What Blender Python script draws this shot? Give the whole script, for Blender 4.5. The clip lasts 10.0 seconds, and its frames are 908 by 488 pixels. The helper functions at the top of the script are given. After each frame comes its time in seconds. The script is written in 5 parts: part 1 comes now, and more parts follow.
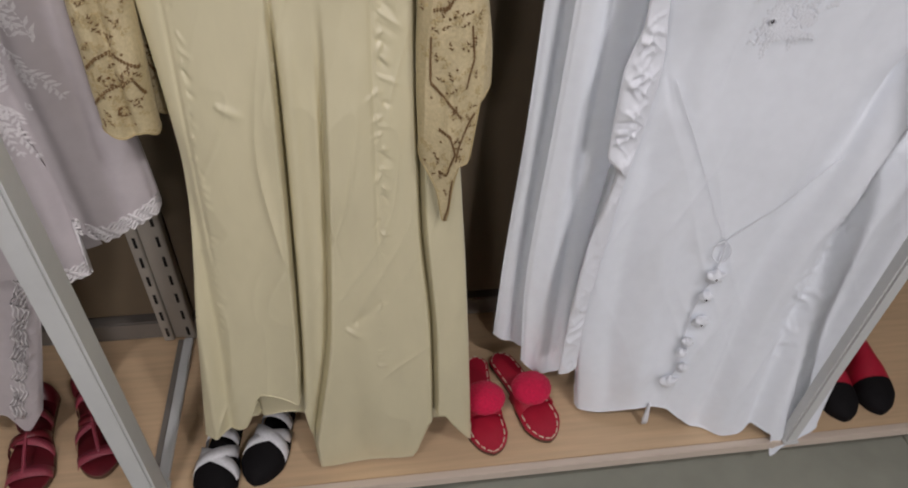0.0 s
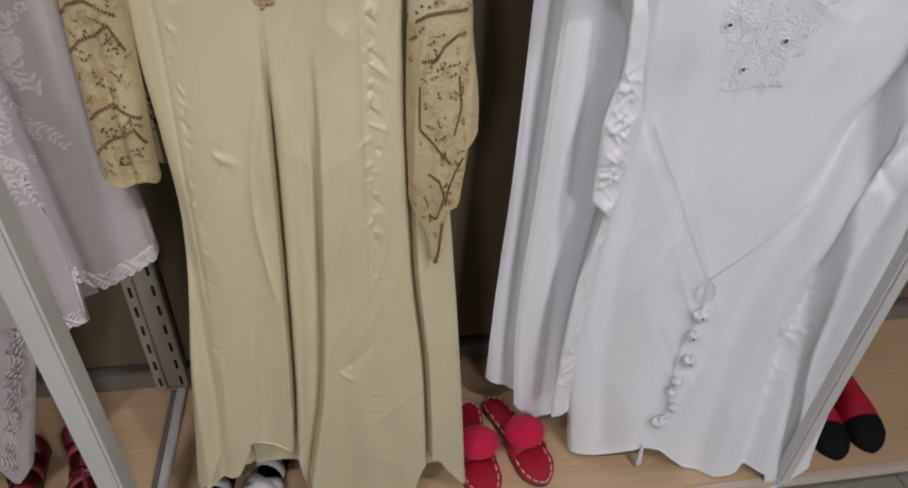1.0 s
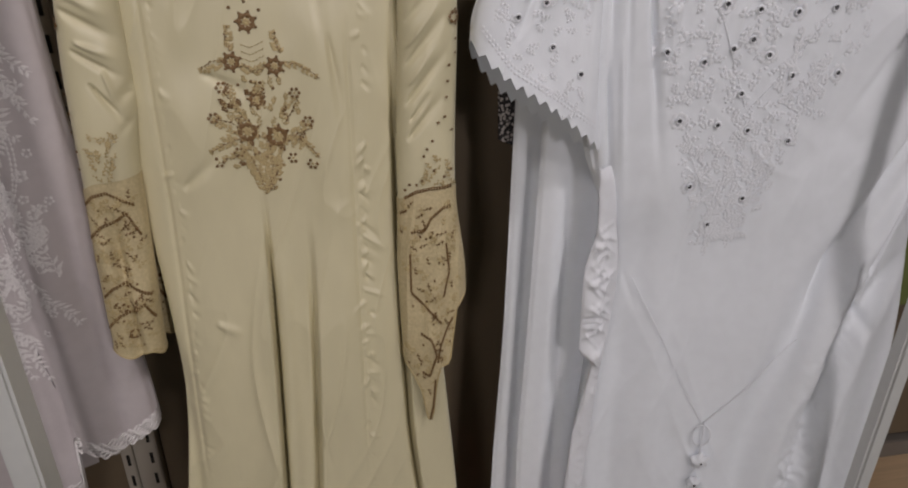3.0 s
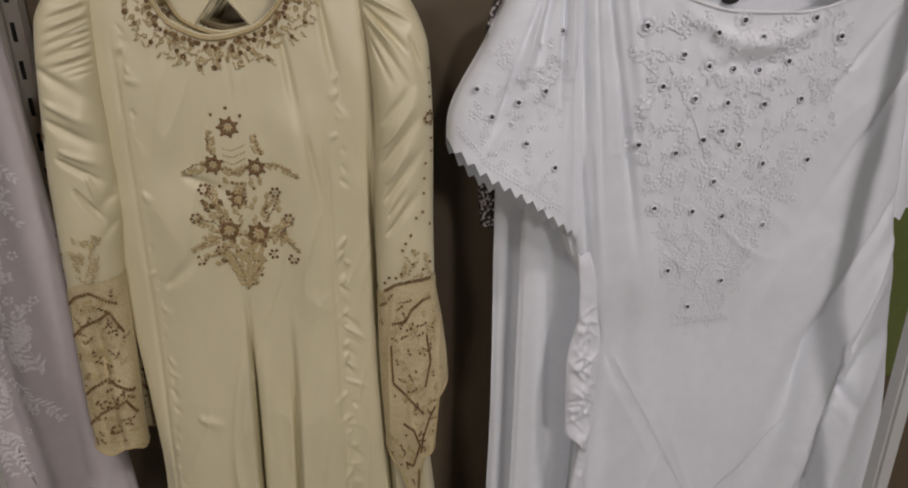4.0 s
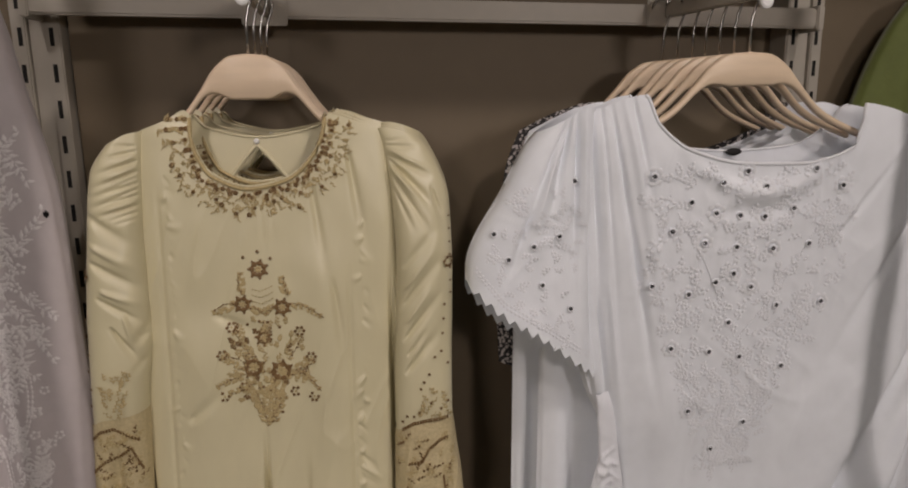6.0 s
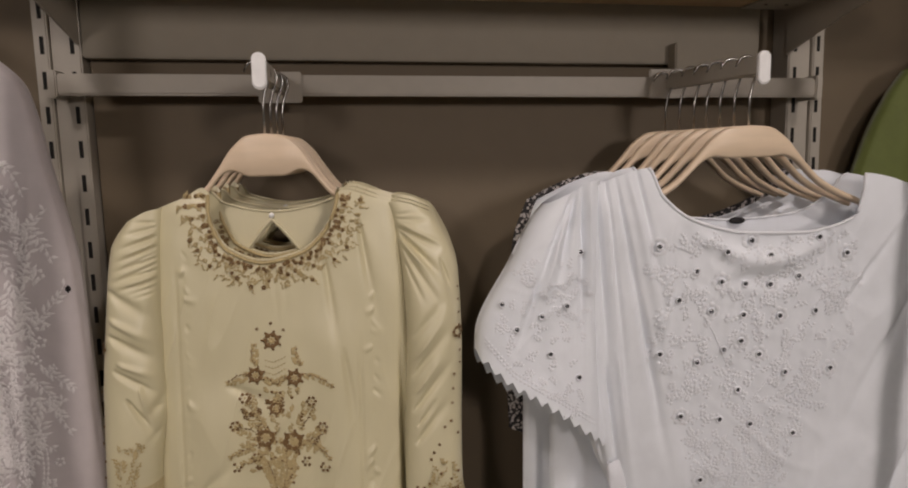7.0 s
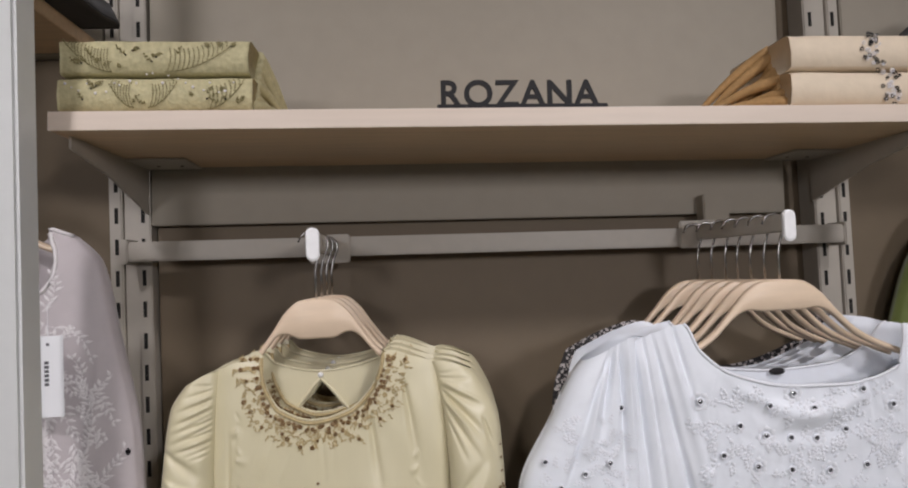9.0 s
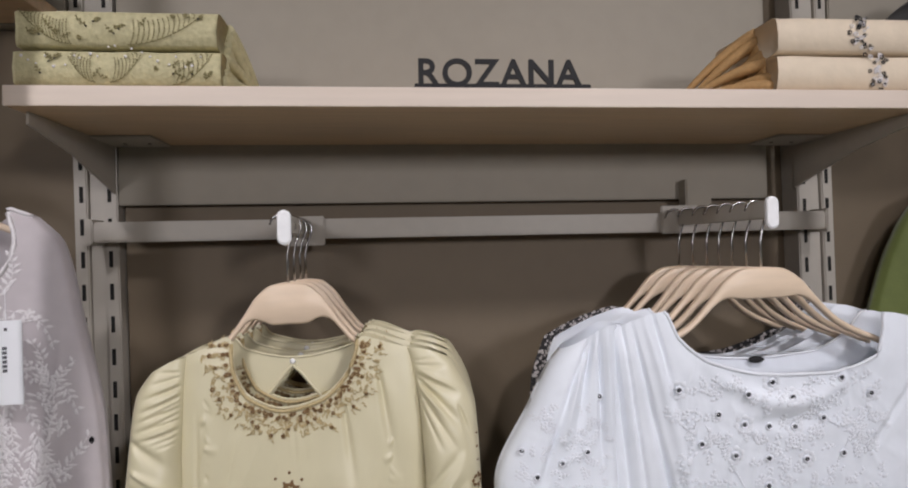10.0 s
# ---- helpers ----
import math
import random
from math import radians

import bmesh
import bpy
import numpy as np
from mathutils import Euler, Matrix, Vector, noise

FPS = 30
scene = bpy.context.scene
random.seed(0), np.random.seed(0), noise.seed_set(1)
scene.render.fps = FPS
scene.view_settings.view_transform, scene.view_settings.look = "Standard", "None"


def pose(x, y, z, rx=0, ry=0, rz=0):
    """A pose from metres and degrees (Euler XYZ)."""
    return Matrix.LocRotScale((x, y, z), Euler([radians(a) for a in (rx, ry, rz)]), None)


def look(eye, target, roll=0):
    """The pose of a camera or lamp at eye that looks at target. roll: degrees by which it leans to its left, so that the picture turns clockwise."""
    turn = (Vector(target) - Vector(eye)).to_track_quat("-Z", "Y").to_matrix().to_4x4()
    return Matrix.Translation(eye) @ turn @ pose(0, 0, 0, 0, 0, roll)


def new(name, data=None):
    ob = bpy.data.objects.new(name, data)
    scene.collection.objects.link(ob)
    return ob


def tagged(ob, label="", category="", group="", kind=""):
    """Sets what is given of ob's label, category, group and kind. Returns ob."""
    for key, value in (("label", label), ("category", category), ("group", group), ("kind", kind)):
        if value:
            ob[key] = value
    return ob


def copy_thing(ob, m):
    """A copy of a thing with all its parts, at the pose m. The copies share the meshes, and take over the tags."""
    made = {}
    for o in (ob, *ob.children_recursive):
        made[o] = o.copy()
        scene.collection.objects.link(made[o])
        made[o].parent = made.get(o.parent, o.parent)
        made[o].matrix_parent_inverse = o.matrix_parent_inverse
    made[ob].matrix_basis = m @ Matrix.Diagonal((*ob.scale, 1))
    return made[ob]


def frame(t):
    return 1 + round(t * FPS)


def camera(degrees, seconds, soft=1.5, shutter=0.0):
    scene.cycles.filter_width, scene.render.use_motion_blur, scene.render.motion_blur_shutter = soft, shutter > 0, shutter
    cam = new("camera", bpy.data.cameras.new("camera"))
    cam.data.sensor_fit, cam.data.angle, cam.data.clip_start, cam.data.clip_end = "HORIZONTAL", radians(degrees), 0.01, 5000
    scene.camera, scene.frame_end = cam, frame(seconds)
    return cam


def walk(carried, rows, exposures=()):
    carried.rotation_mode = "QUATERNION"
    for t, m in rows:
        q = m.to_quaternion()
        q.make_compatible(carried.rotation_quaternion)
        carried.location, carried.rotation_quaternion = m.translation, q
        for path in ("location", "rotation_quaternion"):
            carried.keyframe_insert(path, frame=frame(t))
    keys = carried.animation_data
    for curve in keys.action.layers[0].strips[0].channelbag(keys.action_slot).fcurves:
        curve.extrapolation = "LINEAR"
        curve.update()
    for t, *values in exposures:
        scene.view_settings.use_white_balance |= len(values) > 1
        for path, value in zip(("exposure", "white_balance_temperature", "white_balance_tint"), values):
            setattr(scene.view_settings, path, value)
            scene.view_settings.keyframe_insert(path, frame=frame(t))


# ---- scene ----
cam = camera(66.8, 10.0, 2.0)
PATH = [
    (0, (-0.19, 0.107, 1.252), (0.066, 1.56, -0.099), 3.2),
    (0.5, (-0.21, 0.089, 1.248), (0.094, 1.576, -0.055), 3.6),
    (1, (-0.192, 0.078, 1.258), (0.096, 1.626, 0.024), 2.7),
    (1.5, (-0.161, 0.082, 1.266), (0.116, 1.673, 0.087), 2.6),
    (2, (-0.171, 0.072, 1.277), (0.122, 1.712, 0.171), 2.0),
    (2.5, (-0.195, 0.053, 1.287), (0.121, 1.758, 0.291), 1.0),
    (3, (-0.188, 0.041, 1.302), (0.133, 1.809, 0.422), 0.2),
    (4.5, (-0.154, 0.047, 1.366), (0.183, 1.904, 0.706), -1.0),
    (5, (-0.166, 0.027, 1.367), (0.164, 1.925, 0.829), -0.8),
    (6.5, (-0.153, 0.019, 1.393), (0.113, 1.972, 1.054), -1.0),
    (7, (-0.154, 0.008, 1.41), (0.101, 1.974, 1.153), -1.3),
    (7.5, (-0.158, 0.002, 1.429), (0.082, 1.981, 1.263), -2.1),
    (8, (-0.157, -0.005, 1.453), (0.088, 1.979, 1.442), -2.8),
    (8.5, (-0.156, -0.024, 1.47), (0.058, 1.963, 1.548), -2.8),
    (9, (-0.159, -0.03, 1.469), (-0.002, 1.962, 1.548), -2.5),
    (9.5, (-0.155, -0.023, 1.472), (-0.017, 1.972, 1.508), -2.7),
    (10, (-0.15, -0.006, 1.476), (0.056, 1.983, 1.493), -2.0),
]
EXPOSURES = [(0, -0.66, 6500, 10), (2.5, -0.96, 6700, 11), (4.5, -1.14, 6950, 11), (6.5, -1.10, 7350, 13), (7.5, -0.88, 7250, 13), (8, -0.68, 6750, 11), (9, -0.60, 6400, 10), (9.5, -0.56, 6300, 10), (10, -0.55, 6280, 10)]
walk(cam, [(t, look(eye, target, roll)) for t, eye, target, roll in PATH], EXPOSURES)

# ---- light ----
WALL = 1.13
world = bpy.data.worlds.new("world")
world.use_nodes = True
world.node_tree.nodes["Background"].inputs[0].default_value = (0.8, 0.85, 1.0, 1)
world.node_tree.nodes["Background"].inputs[1].default_value = 0.05
scene.world = world


def area_lamp(x, y, z, target, size, watts, colour=(1.0, 0.945, 0.965), cone=180):
    data = bpy.data.lights.new("spot_or_fill_light", "AREA")
    data.shape, data.size, data.spread = "SQUARE", size, radians(cone)
    data.energy, data.color = watts, colour
    ob = new("spot_or_fill_light", data)
    ob.matrix_world = look((x, y, z), target)
    return ob


# two ceiling spots, out of view
area_lamp(0.80, -0.50, 2.74, (0.15, 0.85, 1.00), 0.14, 4.9, cone=78)
area_lamp(-0.85, -0.40, 2.74, (-0.48, 0.90, 0.80), 0.14, 3.9, cone=78)
# two unseen fill lamps, added behind the camera to brighten the bay from the front
for x, watts in ((-1.4, 34), (1.3, 52)):
    area_lamp(x, -3.0, 2.02, (0.1 * x, 0.9, 1.3), 0.4, watts)


# ---- materials ----
def material(name, colour, rough=0.6, metal=0.0, grain=0.06, scale=60.0, bump=0.1, bump_scale=200.0, stretch=(1, 1, 1), sheen=0.0, spec=0.5, blotch=0.05, rand=0.0):
    """A surface with fine grain, broad blotches and relief."""
    m = bpy.data.materials.new(name)
    m.use_nodes = True
    nt = m.node_tree
    b = nt.nodes["Principled BSDF"]
    b.inputs["Roughness"].default_value, b.inputs["Metallic"].default_value = rough, metal
    b.inputs["Specular IOR Level"].default_value = spec
    b.inputs["Sheen Weight"].default_value = sheen
    co, mp = nt.nodes.new("ShaderNodeTexCoord"), nt.nodes.new("ShaderNodeMapping")
    mp.inputs["Scale"].default_value = stretch
    nt.links.new(co.outputs["Object"], mp.inputs["Vector"])
    last = None
    for size, amount in ((scale, grain), (scale / 14, blotch)):
        n = nt.nodes.new("ShaderNodeTexNoise")
        n.inputs["Scale"].default_value, n.inputs["Detail"].default_value = size, 4
        nt.links.new(mp.outputs[0], n.inputs["Vector"])
        r = nt.nodes.new("ShaderNodeMapRange")
        r.inputs["From Min"].default_value, r.inputs["From Max"].default_value = 0.25, 0.75
        r.inputs["To Min"].default_value, r.inputs["To Max"].default_value = 1 - amount, 1 + amount
        nt.links.new(n.outputs["Fac"], r.inputs["Value"])
        if last is None:
            last = r.outputs[0]
        else:
            mul = nt.nodes.new("ShaderNodeMath")
            mul.operation = "MULTIPLY"
            nt.links.new(last, mul.inputs[0]), nt.links.new(r.outputs[0], mul.inputs[1])
            last = mul.outputs[0]
    if rand:
        oi, r = nt.nodes.new("ShaderNodeObjectInfo"), nt.nodes.new("ShaderNodeMapRange")
        r.inputs["To Min"].default_value, r.inputs["To Max"].default_value = 1 - rand, 1 + rand
        nt.links.new(oi.outputs["Random"], r.inputs["Value"])
        mul = nt.nodes.new("ShaderNodeMath")
        mul.operation = "MULTIPLY"
        nt.links.new(last, mul.inputs[0]), nt.links.new(r.outputs[0], mul.inputs[1])
        last = mul.outputs[0]
    tint = nt.nodes.new("ShaderNodeVectorMath")
    tint.operation = "SCALE"
    tint.inputs[0].default_value = colour
    nt.links.new(last, tint.inputs["Scale"])
    nt.links.new(tint.outputs[0], b.inputs["Base Color"])
    if bump:
        n, k = nt.nodes.new("ShaderNodeTexNoise"), nt.nodes.new("ShaderNodeBump")
        n.inputs["Scale"].default_value, n.inputs["Detail"].default_value = bump_scale, 3
        k.inputs["Strength"].default_value, k.inputs["Distance"].default_value = bump, 0.002
        nt.links.new(mp.outputs[0], n.inputs["Vector"])
        nt.links.new(n.outputs["Fac"], k.inputs["Height"])
        nt.links.new(k.outputs[0], b.inputs["Normal"])
    return m


def printed(name, ground, ink, scale=90):
    """Cloth with a small all-over print."""
    m = material(name, ground, 0.75, bump=0.1)
    nt = m.node_tree
    b = nt.nodes["Principled BSDF"]
    co, v, r, mix = (nt.nodes.new("ShaderNode" + k) for k in ("TexCoord", "TexVoronoi", "ValToRGB", "Mix"))
    mix.data_type = "RGBA"
    v.inputs["Scale"].default_value = scale
    nt.links.new(co.outputs["Object"], v.inputs["Vector"])
    r.color_ramp.elements[0].position, r.color_ramp.elements[1].position = 0.38, 0.46
    nt.links.new(v.outputs["Distance"], r.inputs[0])
    nt.links.new(r.outputs[0], mix.inputs["Factor"])
    mix.inputs["A"].default_value, mix.inputs["B"].default_value = (*ground, 1), (*ink, 1)
    nt.links.new(mix.outputs["Result"], b.inputs["Base Color"])
    return m


YELLOW = material("pale_yellow_satin", (0.632, 0.577, 0.382), 0.40, sheen=0.05, spec=0.85, grain=0.03, scale=40, bump=0.22, bump_scale=38, stretch=(1, 1, 0.35), blotch=0.04)
YELLOW_NET = material("yellow_embroidered_cloth", (0.54, 0.45, 0.265), 0.6, grain=0.12, scale=260, bump=0.6, bump_scale=220)
BRONZE = material("bronze_thread", (0.19, 0.108, 0.042), 0.42, metal=0.2, grain=0.25, scale=300, bump=0.3, bump_scale=700)
BEIGE = material("beige_thread", (0.47, 0.37, 0.19), 0.55, grain=0.15, scale=300, bump=0.3, bump_scale=700)
WHITE = material("white_cotton", (0.835, 0.87, 0.925), 0.45, sheen=0.15, grain=0.02, scale=50, bump=0.2, bump_scale=50, blotch=0.02)
WHITE_SATIN = material("white_satin", (0.80, 0.82, 0.87), 0.33, grain=0.02, bump=0.1, bump_scale=60, blotch=0.02)
WHITE_THREAD = material("white_thread", (0.81, 0.835, 0.88), 0.45, grain=0.04, scale=300, bump=0.2, bump_scale=600)
LILAC = material("lilac_grey_chiffon", (0.50, 0.455, 0.465), 0.7, sheen=0.2, grain=0.04, scale=60, bump=0.15, bump_scale=90, blotch=0.04)
LILAC_THREAD = material("silver_lilac_thread", (0.70, 0.67, 0.67), 0.45, grain=0.1, scale=300, bump=0.2, bump_scale=600)
GREEN = material("olive_green_cloth", (0.125, 0.155, 0.034), 0.7, sheen=0.2, grain=0.08, bump=0.2)
BLACK = material("black_cloth", (0.012, 0.011, 0.013), 0.8, sheen=0.1, grain=0.15, bump=0.25)
PRINT = printed("black_white_print", (0.52, 0.48, 0.47), (0.03, 0.028, 0.03), 170)
CREAM = material("cream_cloth", (0.66, 0.555, 0.42), 0.65, grain=0.05, bump=0.2, bump_scale=120)
TAN = material("tan_net", (0.42, 0.25, 0.10), 0.75, grain=0.15, scale=200, bump=0.4, bump_scale=250)
PASTEL = material("pastel_yellow_cloth", (0.47, 0.425, 0.245), 0.65, grain=0.16, scale=150, bump=0.7, bump_scale=170, blotch=0.10)
OLIVE_THREAD = material("olive_thread", (0.20, 0.17, 0.07), 0.6, grain=0.15, scale=300, bump=0.3, bump_scale=700)
MIRROR = material("mirror_disc", (0.20, 0.20, 0.22), 0.15, metal=1.0, bump=0)
WOOD = material("light_maple_board", (0.64, 0.46, 0.285), 0.40, grain=0.10, scale=26, stretch=(0.25, 4, 4), bump=0.05, bump_scale=60, blotch=0.06)
WOOD_EDGE = material("pale_maple_edge", (0.66, 0.56, 0.47), 0.45, grain=0.05, scale=26, stretch=(0.3, 4, 4), bump=0.04)
HANGER = material("beech_hanger_wood", (0.74, 0.585, 0.43), 0.38, grain=0.07, scale=40, stretch=(0.4, 3, 2), bump=0.05)
STEEL_WHITE = material("white_powder_coat", (0.44, 0.405, 0.35), 0.42, grain=0.03, bump=0.05, bump_scale=500)
POST = material("light_grey_post_coat", (0.62, 0.63, 0.62), 0.4, grain=0.02, bump=0.04, bump_scale=500)
SLOT = material("dark_slot", (0.012, 0.011, 0.01), 0.9, bump=0)
CHROME = material("hook_steel", (0.45, 0.44, 0.43), 0.25, metal=1.0, bump=0)
CAP = material("white_plastic_cap", (0.86, 0.86, 0.86), 0.35, bump=0)
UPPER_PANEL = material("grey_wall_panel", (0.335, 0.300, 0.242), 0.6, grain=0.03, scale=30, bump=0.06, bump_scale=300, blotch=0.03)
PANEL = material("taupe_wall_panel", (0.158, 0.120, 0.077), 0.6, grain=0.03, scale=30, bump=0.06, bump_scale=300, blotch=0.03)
SKIRT = material("taupe_skirting", (0.20, 0.18, 0.16), 0.4, grain=0.03, bump=0.05)
PLASTER = material("shop_wall_paint", (0.42, 0.41, 0.40), 0.8, bump=0.1)
TILE = material("grey_polished_tile", (0.36, 0.37, 0.315), 0.18, grain=0.06, scale=18, bump=0.02, blotch=0.10, rand=0.03)
GROUT = material("tile_grout", (0.25, 0.25, 0.23), 0.9)
SIGN = material("dark_grey_sign_acrylic", (0.022, 0.021, 0.022), 0.6, spec=0.2, bump=0.03)
CARD = material("white_card", (0.84, 0.85, 0.87), 0.6, grain=0.01, bump=0.03)
INK = material("grey_ink", (0.10, 0.10, 0.11), 0.7, bump=0)
RED = material("crimson_leather", (0.42, 0.010, 0.035), 0.5, grain=0.08, bump=0.15, bump_scale=400)
PINK_WOOL = material("crimson_wool", (0.60, 0.006, 0.06), 0.9, sheen=0.1, grain=0.2, scale=300, bump=0.6, bump_scale=500)
STITCH = material("cream_stitch", (0.72, 0.62, 0.48), 0.7, bump=0)
BLACK_LEATHER = material("black_suede", (0.007, 0.006, 0.007), 0.75, grain=0.1, bump=0.1, spec=0.15)
SHOE_WHITE = material("white_glitter_strap", (0.66, 0.66, 0.68), 0.4, grain=0.15, scale=400, bump=0.4, bump_scale=600)
MAROON = material("maroon_leather", (0.13, 0.011, 0.018), 0.36, grain=0.1, bump=0.15)
ROSE = material("rose_beaded_strap", (0.31, 0.050, 0.078), 0.30, grain=0.3, scale=350, bump=0.6, bump_scale=500)
SOLE = material("brown_sole", (0.10, 0.055, 0.03), 0.7, bump=0.1)


# ---- building helpers ----
def link(name, verts, faces, mat, parent=None, label="", smooth=True):
    me = bpy.data.meshes.new(name)
    me.from_pydata([tuple(map(float, v)) for v in verts], [], [tuple(f) for f in faces])
    me.materials.append(mat)
    if smooth:
        me.polygons.foreach_set("use_smooth", [True] * len(me.polygons))
    me.update()
    ob = new(name, me)
    if parent:
        ob.parent = parent
    return tagged(ob, label)


def part(name, bm, mat, parent=None, label="", smooth=False):
    me = bpy.data.meshes.new(name)
    bm.to_mesh(me)
    bm.free()
    me.materials.append(mat)
    if smooth:
        me.polygons.foreach_set("use_smooth", [True] * len(me.polygons))
    ob = new(name, me)
    if parent:
        ob.parent = parent
    return tagged(ob, label)


def thing(name, label, category, group="", kind=""):
    return tagged(new(name), label, category, group, kind)


def box(lo, hi, bevel=0.002, bm=None, turn=None):
    """A bevelled box between two corners, added to bm."""
    out = bm or bmesh.new()
    one = bmesh.new()
    bmesh.ops.create_cube(one, size=1)
    lo, hi = Vector(lo), Vector(hi)
    for v in one.verts:
        v.co = Vector((v.co[i] * (hi[i] - lo[i]) + (lo[i] + hi[i]) / 2 for i in range(3)))
    if bevel:
        bmesh.ops.bevel(one, geom=one.edges[:], offset=bevel, segments=2, affect="EDGES")
    if turn:
        one.transform(turn)
    return merge(out, one)


def merge(out, one):
    me = bpy.data.meshes.new("tmp")
    one.to_mesh(me)
    one.free()
    out.from_mesh(me)
    bpy.data.meshes.remove(me)
    return out


def tube(points, r, sides=8, closed=False):
    """Vertices and faces of a round rod along points; r one radius or one each."""
    pts = np.array(points, float)
    n = len(pts)
    rr = np.full(n, r) if np.isscalar(r) else np.array(r)
    tan = np.roll(pts, -1, 0) - np.roll(pts, 1, 0) if closed else np.gradient(pts, axis=0)
    tan /= np.linalg.norm(tan, axis=1)[:, None] + 1e-12
    ref = np.where(np.abs(tan[:, 2:3]) > 0.9, [[1.0, 0, 0]], [[0, 0, 1.0]])
    a = np.cross(tan, ref)
    a /= np.linalg.norm(a, axis=1)[:, None] + 1e-12
    b = np.cross(tan, a)
    verts, faces = [], []
    for i in range(n):
        for k in range(sides):
            t = 2 * math.pi * k / sides
            verts.append(pts[i] + rr[i] * (math.cos(t) * a[i] + math.sin(t) * b[i]))
    for i in range(n if closed else n - 1):
        j = (i + 1) % n
        for k in range(sides):
            l = (k + 1) % sides
            faces.append((i * sides + k, i * sides + l, j * sides + l, j * sides + k))
    if not closed:
        faces += [tuple(range(sides))[::-1], tuple((n - 1) * sides + k for k in range(sides))]
    return verts, faces


def gather(pieces):
    verts, faces = [], []
    for v, f in pieces:
        o = len(verts)
        verts += list(v)
        faces += [tuple(i + o for i in q) for q in f]
    return verts, faces


def glide(t, rows):
    """Smooth curve through rows (t, value), at the values t."""
    rows = sorted(rows)
    xs, ys = np.array([r[0] for r in rows], float), np.array([r[1] for r in rows], float)
    t = np.clip(np.asarray(t, float), xs[0], xs[-1])
    if len(xs) < 3:
        return np.interp(t, xs, ys)
    d = np.diff(ys) / np.diff(xs)
    m = np.r_[d[0], np.where(d[1:] * d[:-1] > 0, 2 * d[1:] * d[:-1] / np.where(np.abs(d[1:] + d[:-1]) < 1e-9, 1, d[1:] + d[:-1]), 0), d[-1]]
    i = np.clip(np.searchsorted(xs, t) - 1, 0, len(d) - 1)
    h = xs[i + 1] - xs[i]
    s = (t - xs[i]) / h
    return (1 + 2 * s) * (1 - s) ** 2 * ys[i] + s * (1 - s) ** 2 * h * m[i] + s * s * (3 - 2 * s) * ys[i + 1] + s * s * (s - 1) * h * m[i + 1]


LATTICE = np.random.RandomState(5).rand(128, 128) * 2 - 1


def vnoise(x, z, seed=0):
    x, z = np.asarray(x, float) + seed * 17.31, np.asarray(z, float) + seed * 7.77
    i, j = np.floor(x).astype(int), np.floor(z).astype(int)
    s, t = x - i, z - j
    s, t = s * s * (3 - 2 * s), t * t * (3 - 2 * t)
    L = lambda a, b: LATTICE[a % 128, b % 128]
    return (L(i, j) * (1 - s) + L(i + 1, j) * s) * (1 - t) + (L(i, j + 1) * (1 - s) + L(i + 1, j + 1) * s) * t


def window(z, lo, hi, soft=0.08):
    a, b = np.clip((z - lo) / soft, 0, 1), np.clip((hi - z) / soft, 0, 1)
    return a * a * (3 - 2 * a) * b * b * (3 - 2 * b)


def sharp(x, z, angle, across, along, seed=0):
    """Thin crease lines that run at an angle in degrees: 0 is level, 90 upright."""
    c, s = math.cos(math.radians(angle)), math.sin(math.radians(angle))
    p, q = x * c + z * s, -x * s + z * c
    return (1 - np.abs(vnoise(q * across + 0.8 * vnoise(p * along, q * along, seed + 1), p * along, seed))) ** 5


def folds(rows):
    """Relief of single folds: start x, z, end x, z, half width, depth (positive sinks in); each fades out along its length."""
    def relief(x, z):
        out = np.zeros(np.broadcast(x, z).shape)
        for x0, z0, x1, z1, width, depth in rows:
            ax, az = x1 - x0, z1 - z0
            ln = math.hypot(ax, az)
            s = ((x - x0) * ax + (z - z0) * az) / (ln * ln)
            d = ((x - x0) * az - (z - z0) * ax) / ln
            w = width * (0.55 + 0.9 * np.clip(s, 0, 1))
            out = out + depth * np.exp(-(d / w) ** 2) * np.clip((s + 0.12) / 0.15, 0, 1) * np.clip((1.05 - s) / 0.75, 0, 1)
        return out
    return relief


def seam_ticks(line, lo, hi, step, reach, depth, seed):
    """Small dents on both sides of a puckered seam."""
    rng = random.Random(seed)
    rows, z = [], hi
    while z > lo:
        x = float(glide(z, line)) + rng.uniform(-0.002, 0.002)
        t = rng.uniform(0.3, 1.1)
        l = reach * rng.uniform(0.5, 1.3)
        side = rng.choice((-1, 1, 1))
        rows.append((x, z, x + side * l * math.cos(t), z - l * math.sin(t), rng.uniform(0.0022, 0.0040), depth * rng.uniform(-1.2, 1.0)))
        z -= step * rng.uniform(0.6, 1.5)
    return rows


